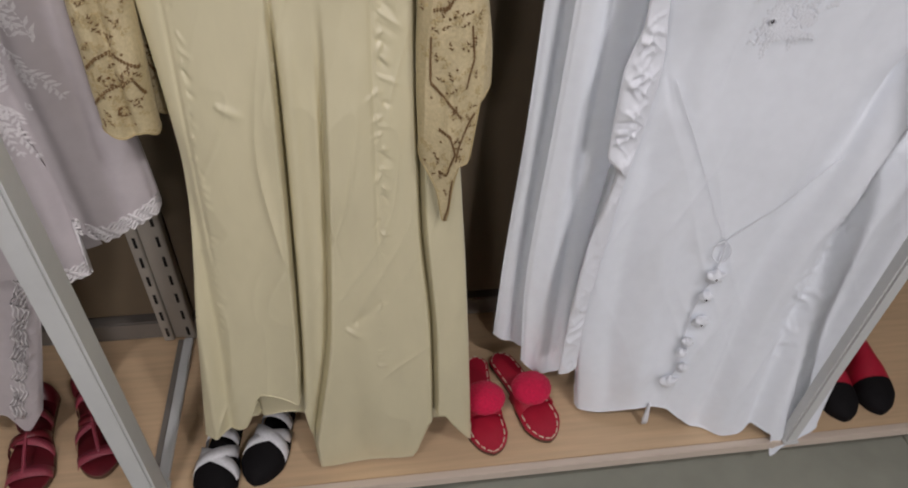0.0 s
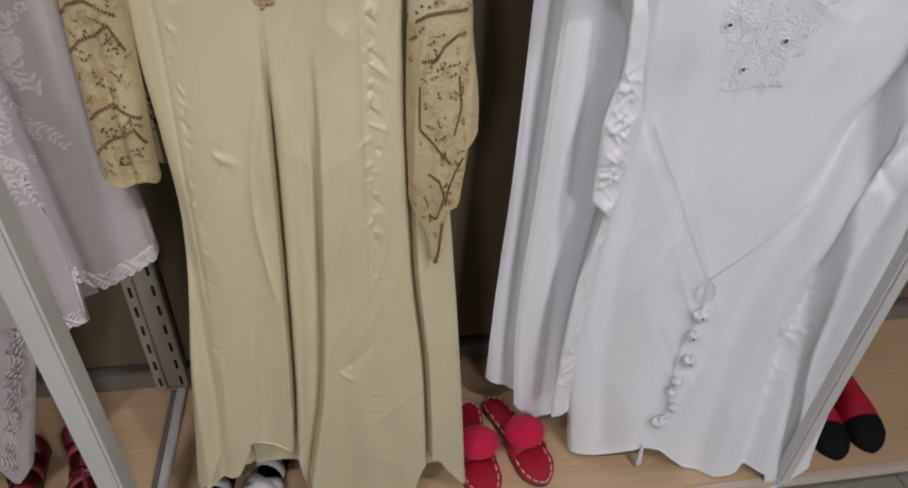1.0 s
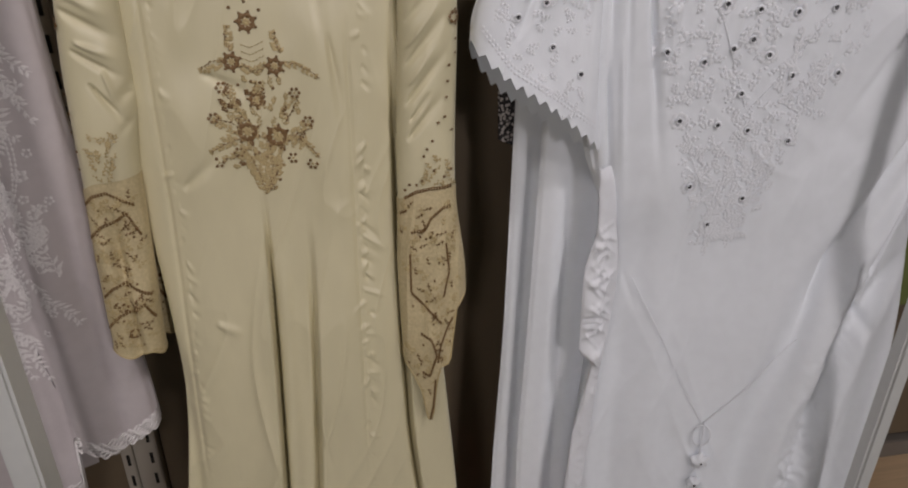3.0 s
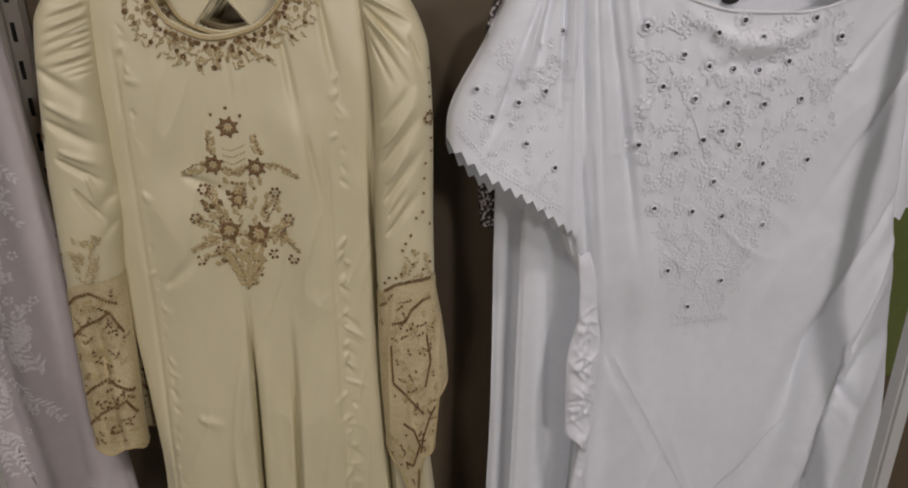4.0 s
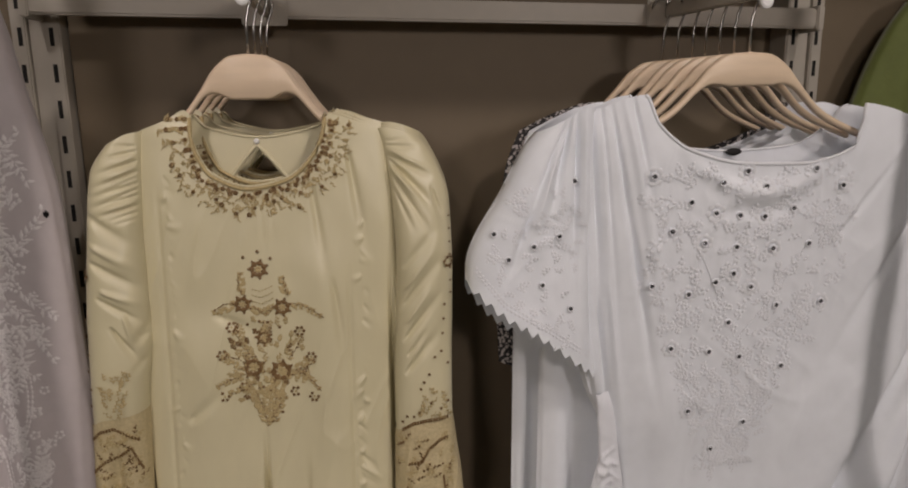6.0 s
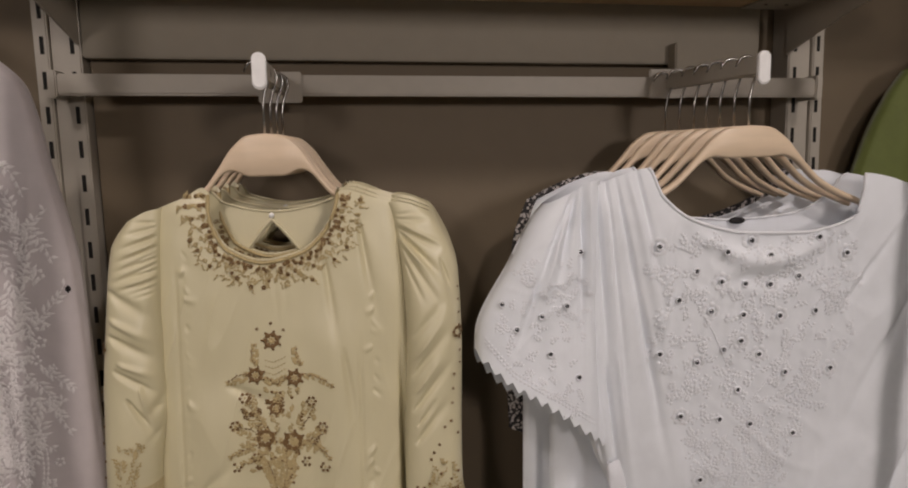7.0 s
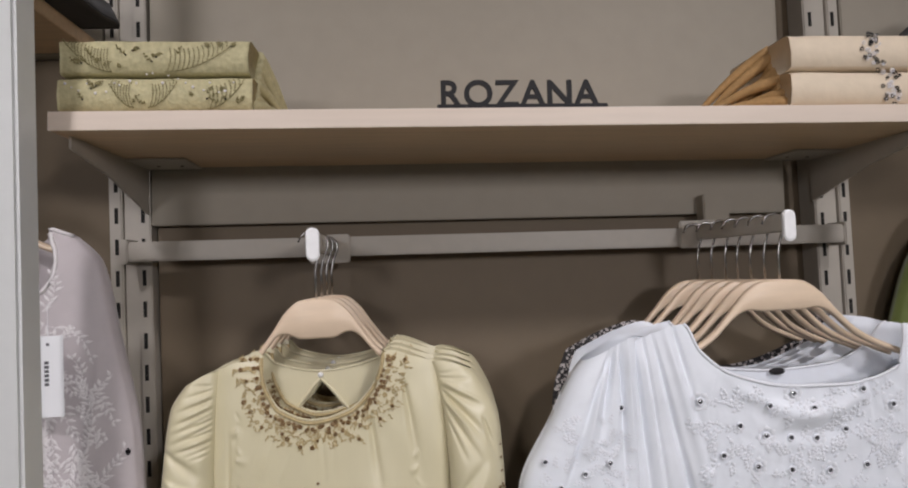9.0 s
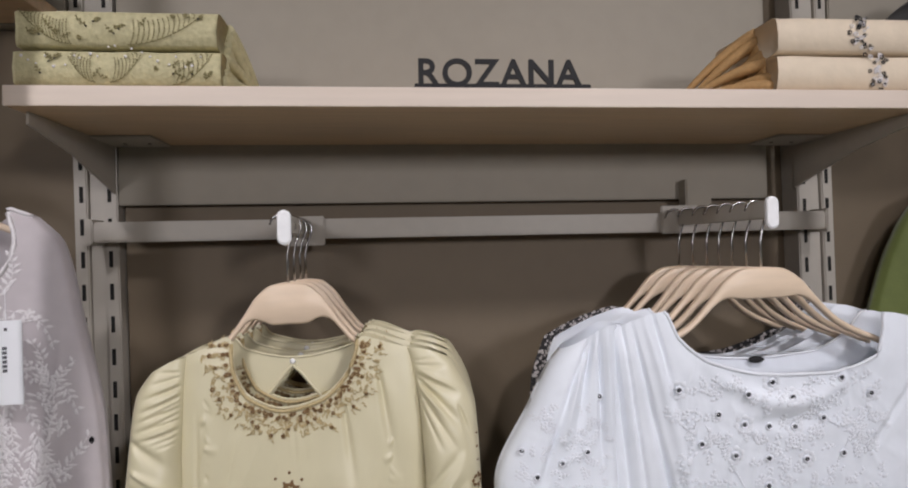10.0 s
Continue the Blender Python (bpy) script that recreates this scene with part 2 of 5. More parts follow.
class Cloth:
    """A hanging garment piece: a flattened tube of cloth between two side outlines, with creases, wrinkles, a cut top and a cut hem.
    rows: height, left x, right x, front y at the left, front y at the right, depth."""

    def __init__(self, rows, top, hem, top_back=None, hem_back=None, creases=(), wrinkle=0.003, wscale=(14, 5), fine=0.0008, seed=0, power=4, hole=None, extra=None, crush=()):
        self.rows, self.top, self.hem = rows, top, hem
        self.top_back, self.hem_back = top_back or top, hem_back or hem
        self.creases, self.wrinkle, self.wscale, self.fine, self.seed, self.power, self.hole, self.extra, self.crush = creases, wrinkle, wscale, fine, seed, power, hole, extra, crush

    def col(self, k, z):
        return glide(z, [(r[0], r[k]) for r in self.rows])

    def disp(self, x, z):
        out = self.wrinkle * vnoise(x * self.wscale[0], z * self.wscale[1], self.seed) + self.fine * vnoise(x * 60, z * 45, self.seed + 3)
        for kind, line, width, amp, lo, hi in self.creases:
            d = (x - glide(z, line)) / width
            if kind == "ridge":
                s = -np.exp(-d * d)
            elif kind == "groove":
                s = np.exp(-d * d)
            elif kind == "lap":
                s = -np.where(d < 0, np.clip(1 + d, 0, 1) ** 2, np.clip(1 - d * 12, 0, 1))
            elif kind == "lap_left":
                s = -np.where(d > 0, np.clip(1 - d, 0, 1) ** 2, np.clip(1 + d * 12, 0, 1))
            else:
                s = -np.exp(-d * d) * (sharp(x, z, 38, 85, 26, 9) + 0.7 * sharp(x, z, 138, 75, 24, 5)) * (0.35 + np.abs(vnoise(x * 9, z * 16, 4)) * 1.5)
            soft = 0.22 if kind.startswith("lap") or amp > 0.015 else 0.08
            out = out + amp * s * window(z, lo, lo + 9, 0.08) * window(z, hi - 9, hi, soft)
        for k, (angle, across, along, amp, lo, hi) in enumerate(self.crush):
            out = out - amp * sharp(x, z, angle, across, along, self.seed + 20 + k) * np.clip(vnoise(x * 6, z * 5, self.seed + k) + 0.35, 0, 1) * window(z, lo, hi)
        if self.extra:
            out = out + self.extra(x, z)
        return out

    def place(self, u, z, back=False):
        xl, xr, yl, yr, dep = (self.col(k, z) for k in range(1, 6))
        s = np.abs(2 * u - 1)
        e = np.clip(1 - s ** self.power, 0, 1) ** (1 / self.power)
        x = xl + (xr - xl) * u
        yf = yl + (yr - yl) * u
        if back:
            return x, yf + dep / 2 + dep / 2 * e + 0.3 * self.disp(x + 0.3, z) * e
        return x, yf + dep / 2 - dep / 2 * e + self.disp(x, z) * e

    def front(self, x, z):
        """The front's y at x, z."""
        xl, xr = self.col(1, z), self.col(2, z)
        return self.place(np.clip((x - xl) / (xr - xl), 0, 1), z)[1]

    def covers(self, x, z):
        """Which of the points x, z lie on the front, inside its outline."""
        xl, xr = self.col(1, z), self.col(2, z)
        u = (x - xl) / (xr - xl)
        hem = np.array([self.hem(q) for q in np.clip(u, 0, 1)]) if callable(self.hem) else glide(u, self.hem)
        return (u > 0.03) & (u < 0.97) & (z > hem + 0.003)

    def mesh(self, name, mat, parent=None, label="", nu=120, nv=150):
        a = np.linspace(0, 1, nu)
        u = 0.75 * a + 0.25 * (1 - np.cos(math.pi * a)) / 2
        v = np.linspace(0, 1, nv)
        grids = []
        for back in (False, True):
            t, b = (self.top_back, self.hem_back) if back else (self.top, self.hem)
            zt, zb = glide(u, t), np.array([b(q) for q in u]) if callable(b) else glide(u, b)
            Z = zt[None] + (zb - zt)[None] * v[:, None]
            U = np.repeat(u[None], nv, 0)
            X, Y = self.place(U, Z, back)
            grids.append(np.stack([X, Y, Z], -1))
        verts = np.concatenate([g.reshape(-1, 3) for g in grids])
        faces = []
        for g in range(2):
            o = g * nu * nv
            for j in range(nv - 1):
                for i in range(nu - 1):
                    q = (o + j * nu + i, o + (j + 1) * nu + i, o + (j + 1) * nu + i + 1, o + j * nu + i + 1)
                    if g and self.hole:
                        c = verts[q[0]]
                        if self.hole(c[0], c[2]):
                            continue
                    faces.append(q if not g else q[::-1])
        o = nu * nv
        for j in range(nv - 1):
            faces.append((o + j * nu, o + (j + 1) * nu, (j + 1) * nu, j * nu))
            faces.append((j * nu + nu - 1, (j + 1) * nu + nu - 1, o + (j + 1) * nu + nu - 1, o + j * nu + nu - 1))
        ob = link(name, verts, faces, mat, parent, label)
        self.hem_line = grids[0][-1]
        self.hem_line_back = grids[1][-1]
        self.top_line = grids[0][0]
        return ob

    def hem_roll(self, parent, mat, r=0.0016):
        pts = np.concatenate([self.hem_line, self.hem_line_back[::-1]])[::2]
        link("hem", *tube(pts, r, 6, True), mat, parent)


class Stitches:
    """Raised stitching on a cloth: petals, flowers and sprigs gathered into one mesh."""

    def __init__(self, cloth, lift=0.0012, rise=1.0):
        self.cloth, self.lift, self.rise, self.items, self.rng = cloth, lift, rise, [], random.Random(7)

    def petal(self, x, z, angle, length, width, h=0.0016):
        self.items.append((x, z, angle, length, width, h))

    def flower(self, x, z, r, n=5, gap=0.35, turn=None):
        t0 = self.rng.random() * 6 if turn is None else turn
        for k in range(n):
            t = t0 + 2 * math.pi * k / n
            self.petal(x + gap * r * math.cos(t), z + gap * r * math.sin(t), t, r * (1 - gap), r * 0.42)

    def bead(self, x, z, r):
        for k in range(3):
            self.petal(x - r * math.cos(k * 1.047), z - r * math.sin(k * 1.047), k * 1.047, 2 * r, r * 0.9)

    def line(self, pts, width=0.0012, step=0.004):
        pts = np.array(pts, float)
        d = np.r_[0, np.cumsum(np.hypot(*np.diff(pts, axis=0).T))]
        n = max(2, int(d[-1] / step))
        for k in range(n):
            p, q = (np.array([np.interp(s * d[-1] / n, d, pts[:, 0]), np.interp(s * d[-1] / n, d, pts[:, 1])]) for s in (k, k + 1))
            self.petal(*p, math.atan2(q[1] - p[1], q[0] - p[0]), step * 1.15, width)

    def sprig(self, x0, z0, x1, z1, n=8, leaf=0.007, bow=0.0, fat=0.26):
        ax, az = x1 - x0, z1 - z0
        ang, ln = math.atan2(az, ax), math.hypot(ax, az)
        pts = [(x0 + ax * s - az * bow * math.sin(math.pi * s), z0 + az * s + ax * bow * math.sin(math.pi * s)) for s in np.linspace(0, 1, 9)]
        self.line(pts, 0.0007, 0.005)
        for k in range(n):
            s = (k + 0.7) / n
            p = pts[min(8, int(s * 8))]
            self.petal(p[0], p[1], ang + (0.75 if k % 2 else -0.75) + self.rng.uniform(-0.2, 0.2), leaf * (1.1 - 0.5 * s), leaf * fat)

    def finish(self, name, mat, parent, label=""):
        if not self.items:
            return None
        it = np.array(self.items)
        if isinstance(self.cloth, Cloth):
            it = it[self.cloth.covers(it[:, 0] + 0.5 * it[:, 3] * np.cos(it[:, 2]), it[:, 1] + 0.5 * it[:, 3] * np.sin(it[:, 2]))]
        x, z, a, l, w, h = it.T
        c, s = np.cos(a), np.sin(a)
        loc = [(0, 0, 0), (0.45, 1, 0.25), (1, 0, 0), (0.45, -1, 0.25), (0.5, 0, 1)]
        vs = []
        for p, q, k in loc:
            px, pz = x + c * l * p - s * w * q, z + s * l * p + c * w * q
            vs.append(np.stack([px, self.cloth.front(px, pz) - self.lift * (0.2 + 0.8 * (k > 0)) - self.rise * h * k, pz], -1))
        verts = np.stack(vs, 1).reshape(-1, 3)
        faces = []
        for k in range(len(it)):
            o = 5 * k
            faces += [(o, o + 4, o + 1), (o + 1, o + 4, o + 2), (o + 2, o + 4, o + 3), (o + 3, o + 4, o)]
        return tagged(link(name, verts, faces, mat, parent, label), kind="stuff")


# ---- the setting ----
floor = tagged(new("floor"), "grey polished tile floor of the shop", "floor", kind="structure")
part("bed", box((-3.2, -3.6, -0.06), (3.2, WALL + 0.1, -0.006), 0), GROUT, floor)
tile_mesh = None
for i in range(5):
    for j in range(8):
        x, y = -2.68 + 1.2 * i, -3.55 + 0.6 * j + 0.18
        if tile_mesh is None:
            first = part("tile", box((0, 0, -0.012), (1.197, 0.597, 0), 0.001), TILE, floor)
            tile_mesh = first.data
            first.location = (x, y, 0)
        else:
            t = new("tile", tile_mesh)
            t.parent, t.location = floor, (x, y, 0)

for name, lo, hi in (("wall_north", (-3.2, WALL + 0.02, 0), (3.2, WALL + 0.14, 2.8)), ("wall_south", (-3.2, -3.7, 0), (3.2, -3.58, 2.8)),
                     ("wall_west", (-3.32, -3.7, 0), (-3.2, WALL + 0.14, 2.8)), ("wall_east", (3.2, -3.7, 0), (3.32, WALL + 0.14, 2.8))):
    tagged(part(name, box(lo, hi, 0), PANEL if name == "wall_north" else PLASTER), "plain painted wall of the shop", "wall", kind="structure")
tagged(part("ceiling", box((-3.32, -3.7, 2.8), (3.32, WALL + 0.14, 2.9), 0), PLASTER), "plain white shop ceiling", "ceiling", kind="structure")

# back panels, bay by bay: lighter grey above, darker taupe below
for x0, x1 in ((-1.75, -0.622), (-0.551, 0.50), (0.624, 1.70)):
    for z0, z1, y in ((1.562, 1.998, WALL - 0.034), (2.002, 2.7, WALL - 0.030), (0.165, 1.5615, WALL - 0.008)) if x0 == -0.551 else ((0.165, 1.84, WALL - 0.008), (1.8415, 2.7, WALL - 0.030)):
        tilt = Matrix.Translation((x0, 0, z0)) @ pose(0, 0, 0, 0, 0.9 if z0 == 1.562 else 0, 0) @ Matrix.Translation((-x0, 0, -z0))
        tagged(part("wall_panel", box((x0, y, z0), (x1, WALL + 0.019, z1), 0.002, turn=tilt), UPPER_PANEL if z0 > 1.55 else PANEL), "back panel of the bay, lighter grey above and darker taupe below", "wall panel", "back panels of the bays", kind="structure")
tagged(part("baseboard", box((-1.75, WALL - 0.018, 0.10), (1.70, WALL + 0.019, 0.150), 0.003), SKIRT), "taupe skirting strip above the platform", "baseboard", kind="structure")

# platform
platform = tagged(new("platform"), "low maple display platform with a pale front edge", "platform", kind="structure")
part("board", box((-1.9, 0.742, 0.078), (1.9, WALL + 0.018, 0.10), 0.001), WOOD, platform)
part("front_edge", box((-1.9, 0.728, 0.077), (1.9, 0.7415, 0.1005), 0.0015), WOOD_EDGE, platform)
part("plinth", box((-1.9, 0.80, 0.0), (1.9, WALL + 0.018, 0.0775), 0.001), SKIRT, platform)


def upright(x):
    up = thing("slotted_upright", "white steel slotted upright fixed to the back wall", "upright", "uprights of the bays")
    for dx in (-0.032, 0.012):
        part("flange", box((x + dx, WALL - 0.03, 0.102), (x + dx + 0.020, WALL + 0.018, 2.75), 0.002), STEEL_WHITE, up)
    part("web", box((x - 0.0115, WALL - 0.022, 0.102), (x + 0.0115, WALL + 0.018, 2.75), 0.001), STEEL_WHITE, up)
    slot = None
    for dx in (-0.0205, 0.0205):
        for k in range(45):
            z = 0.13 + 0.05 * k
            if slot is None:
                one = part("slot", box((-0.0028, -0.0006, -0.0125), (0.0028, 0.002, 0.0125), 0), SLOT, up)
                slot = one.data
            else:
                one = new("slot", slot)
                one.parent = up
            one.location = (x + dx, WALL - 0.0302, z)
    return up


upright(-0.5855)
upright(0.588)


def front_post(x0, x1, y0=0.722, y1=0.775, side=1):
    p = thing("front_post", "light grey powder-coated post at the platform edge", "post", "posts of the bays")
    part("post", box((x0, y0, 0.101), (x1, y1, 2.78), 0.004), POST, p)
    part("foot", box((x0 - 0.002, y0 - 0.004, 0.1008), (x1 + 0.002, y1 + 0.01, 0.106), 0.001), POST, p)
    part("base_rail", box((x0 + 0.014, y1 + 0.001, 0.101), (x1 - 0.002, WALL - 0.032, 0.113), 0.002), POST, p)
    part("base_channel", box((x0 + 0.001, y1 + 0.001, 0.101), (x0 + 0.0125, WALL - 0.032, 0.107), 0.001), SKIRT, p)


front_post(-0.590, -0.556, 0.722, 0.766)
front_post(0.584, 0.610, 0.724, 0.749)


# ---- shelves, rail and hooks ----
def shelf(x0, x1, z, front=0.805, thick=0.022, bracketed=True):
    s = thing("wall_shelf", "light maple shelf board on steel brackets", "shelf", "shelves of the bays")
    part("board", box((x0, front + 0.002, z - thick), (x1, WALL - 0.032, z), 0.001), WOOD, s)
    part("front_edge", box((x0, front, z - thick - 0.0005), (x1, front + 0.0018, z + 0.0005), 0.0006), WOOD_EDGE, s)
    for x, dx in ((x0 + 0.012, 1), (x1 - 0.012, -1)) if bracketed else ():
        bm = bmesh.new()
        prof = [(WALL - 0.035, z - thick - 0.001), (front + 0.03, z - thick - 0.001), (front + 0.03, z - thick - 0.016), (front + 0.14, z - thick - 0.034), (WALL - 0.035, z - thick - 0.075)]
        vs = [bm.verts.new((x + o, y, zz)) for o in (-0.0015, 0.0015) for y, zz in prof]
        bm.faces.new(vs[:5][::-1]), bm.faces.new(vs[5:])
        for k in range(5):
            bm.faces.new((vs[k], vs[(k + 1) % 5], vs[5 + (k + 1) % 5], vs[5 + k]))
        br = part("bracket", bm, STEEL_WHITE, s)
        part("flange", box((min(x, x + dx * 0.085), WALL - 0.13, z - thick - 0.0035), (max(x, x + dx * 0.085), WALL - 0.036, z - thick - 0.0005), 0.001), STEEL_WHITE, br)
        for k in range(2):
            bm = bmesh.new()
            bmesh.ops.create_cone(bm, segments=10, radius1=0.003, radius2=0.003, depth=0.002, cap_ends=True)
            bm.transform(Matrix.Translation((x + dx * (0.03 + 0.035 * k), WALL - 0.075, z - thick - 0.0042)))
            part("screw", bm, CHROME, br)
    return s


SLOPE = Matrix.Translation((-0.565, 0, 1.6765)) @ pose(0, 0, 0, 0, 0.93, 0) @ Matrix.Translation((0.565, 0, -1.675))
shelf(-0.565, 0.562, 1.675).matrix_world = SLOPE
shelf(-1.75, -0.632, 1.865, bracketed=False)
shelf(0.66, 1.70, 1.80, bracketed=False)

RAIL_SLOPE = Matrix.Translation((-0.577, 0, 1.520)) @ pose(0, 0, 0, 0, 0.80, 0) @ Matrix.Translation((0.577, 0, -1.515))
rail = thing("hanging_rail", "white steel rectangular rail between two uprights", "rail")
part("tube", box((-0.577, 1.052, 1.500), (0.577, 1.068, 1.530), 0.003), STEEL_WHITE, rail)
for x in (-0.583, 0.572):
    part("end_bracket", box((x, 1.048, 1.496), (x + 0.012, WALL - 0.031, 1.534), 0.002), STEEL_WHITE, rail)

rail.matrix_world = RAIL_SLOPE


def faceout(x, skew=0.0, block=False, z=1.516, end=0.834):
    f = thing("faceout_arm", "white steel faceout arm clamped on the rail", "display hook", "faceout arms")
    swing = Matrix.Translation((x, end, 0)) @ pose(0, 0, 0, 0, 0, skew) @ Matrix.Translation((-x, -end, 0))
    xc = x - 0.217 * math.sin(radians(skew))
    part("arm", box((x - 0.006, end + 0.006, z - 0.014), (x + 0.006, 1.046, z + 0.010), 0.002, turn=swing), STEEL_WHITE, f)
    part("clamp", box((xc - 0.031, 1.0445, z - 0.026), (xc + 0.031, 1.0505, z + 0.018), 0.002), STEEL_WHITE, f)
    if block:
        part("clamp_back", box((xc + 0.022, 1.0695, z - 0.020), (xc + 0.066, 1.0985, z + 0.062), 0.002), UPPER_PANEL, f)
    bm = bmesh.new()
    ring = [(0.0085 * math.cos(a), (0.0125 if math.sin(a) > 0 else -0.0125) + 0.0085 * math.sin(a)) for a in np.linspace(0.001, 2 * math.pi + 0.001, 25)[:-1]]
    layers = [[bm.verts.new((x + p * k, end + dy, z - 0.006 + q * k)) for p, q in ring] for dy, k in ((0.0, 0.86), (0.0015, 1.0), (0.006, 1.0))]
    for a in range(2):
        for k in range(24):
            bm.faces.new((layers[a][k], layers[a + 1][k], layers[a + 1][(k + 1) % 24], layers[a][(k + 1) % 24]))
    bm.faces.new(layers[0]), bm.faces.new(layers[2][::-1])
    bmesh.ops.recalc_face_normals(bm, faces=bm.faces[:])
    part("end_cap", bm, CAP, f, "white plastic end cap")
    return f


faceout(-0.267)
faceout(0.352, 8.0, True)


def hanger(x, y, z=1.440, turn=0.0, wide=1.0, group="wooden hangers", dome=0.038):
    """A beech hanger whose dome stands at z."""
    h = thing("clothes_hanger", "pale beech wooden hanger with a steel hook", "hanger", group)
    n = 48
    s = np.linspace(-1, 1, n + 1)
    a = np.abs(s) * 0.185
    zt = glide(a, [(0, 0), (0.028, -0.002), (0.055, -0.016), (0.08, -0.042), (0.11, -0.070), (0.135, -0.084), (0.185, -0.104)])
    th = glide(a, [(0, dome), (0.028, dome - 0.002), (0.055, 0.022 + 0.5 * (dome - 0.038)), (0.08, 0.012), (0.13, 0.009), (0.185, 0.008)])
    px = wide * 0.185 * s
    bm = bmesh.new()
    ring = []
    for i in range(n + 1):
        zc, hh = zt[i] - th[i] / 2, th[i] / 2
        ring.append([bm.verts.new((px[i], dy, zc + dz)) for dy, dz in ((-0.0035, hh), (-0.006, hh - 0.003), (-0.006, -hh + 0.003), (-0.0035, -hh), (0.0035, -hh), (0.006, -hh + 0.003), (0.006, hh - 0.003), (0.0035, hh))])
    for i in range(n):
        for k in range(8):
            bm.faces.new((ring[i][k], ring[i][(k + 1) % 8], ring[i + 1][(k + 1) % 8], ring[i + 1][k]))
    bm.faces.new(ring[0][::-1]), bm.faces.new(ring[-1])
    bmesh.ops.recalc_face_normals(bm, faces=bm.faces[:])
    part("body", bm, HANGER, h, smooth=True)
    pts = [(0.0, 0, -0.004), (0.0, 0, 0.035), (0.003, 0, 0.050)]
    for k in range(11):
        t = -0.6 + k * 0.36
        pts.append((-0.005 + 0.0155 * math.cos(t), 0, 0.0725 + 0.0155 * math.sin(t)))
    link("hook", *tube(pts, 0.0018, 8), CHROME, h, "bent steel hook")
    h.matrix_world = pose(x, y, z, 0, 0, turn)
    return h


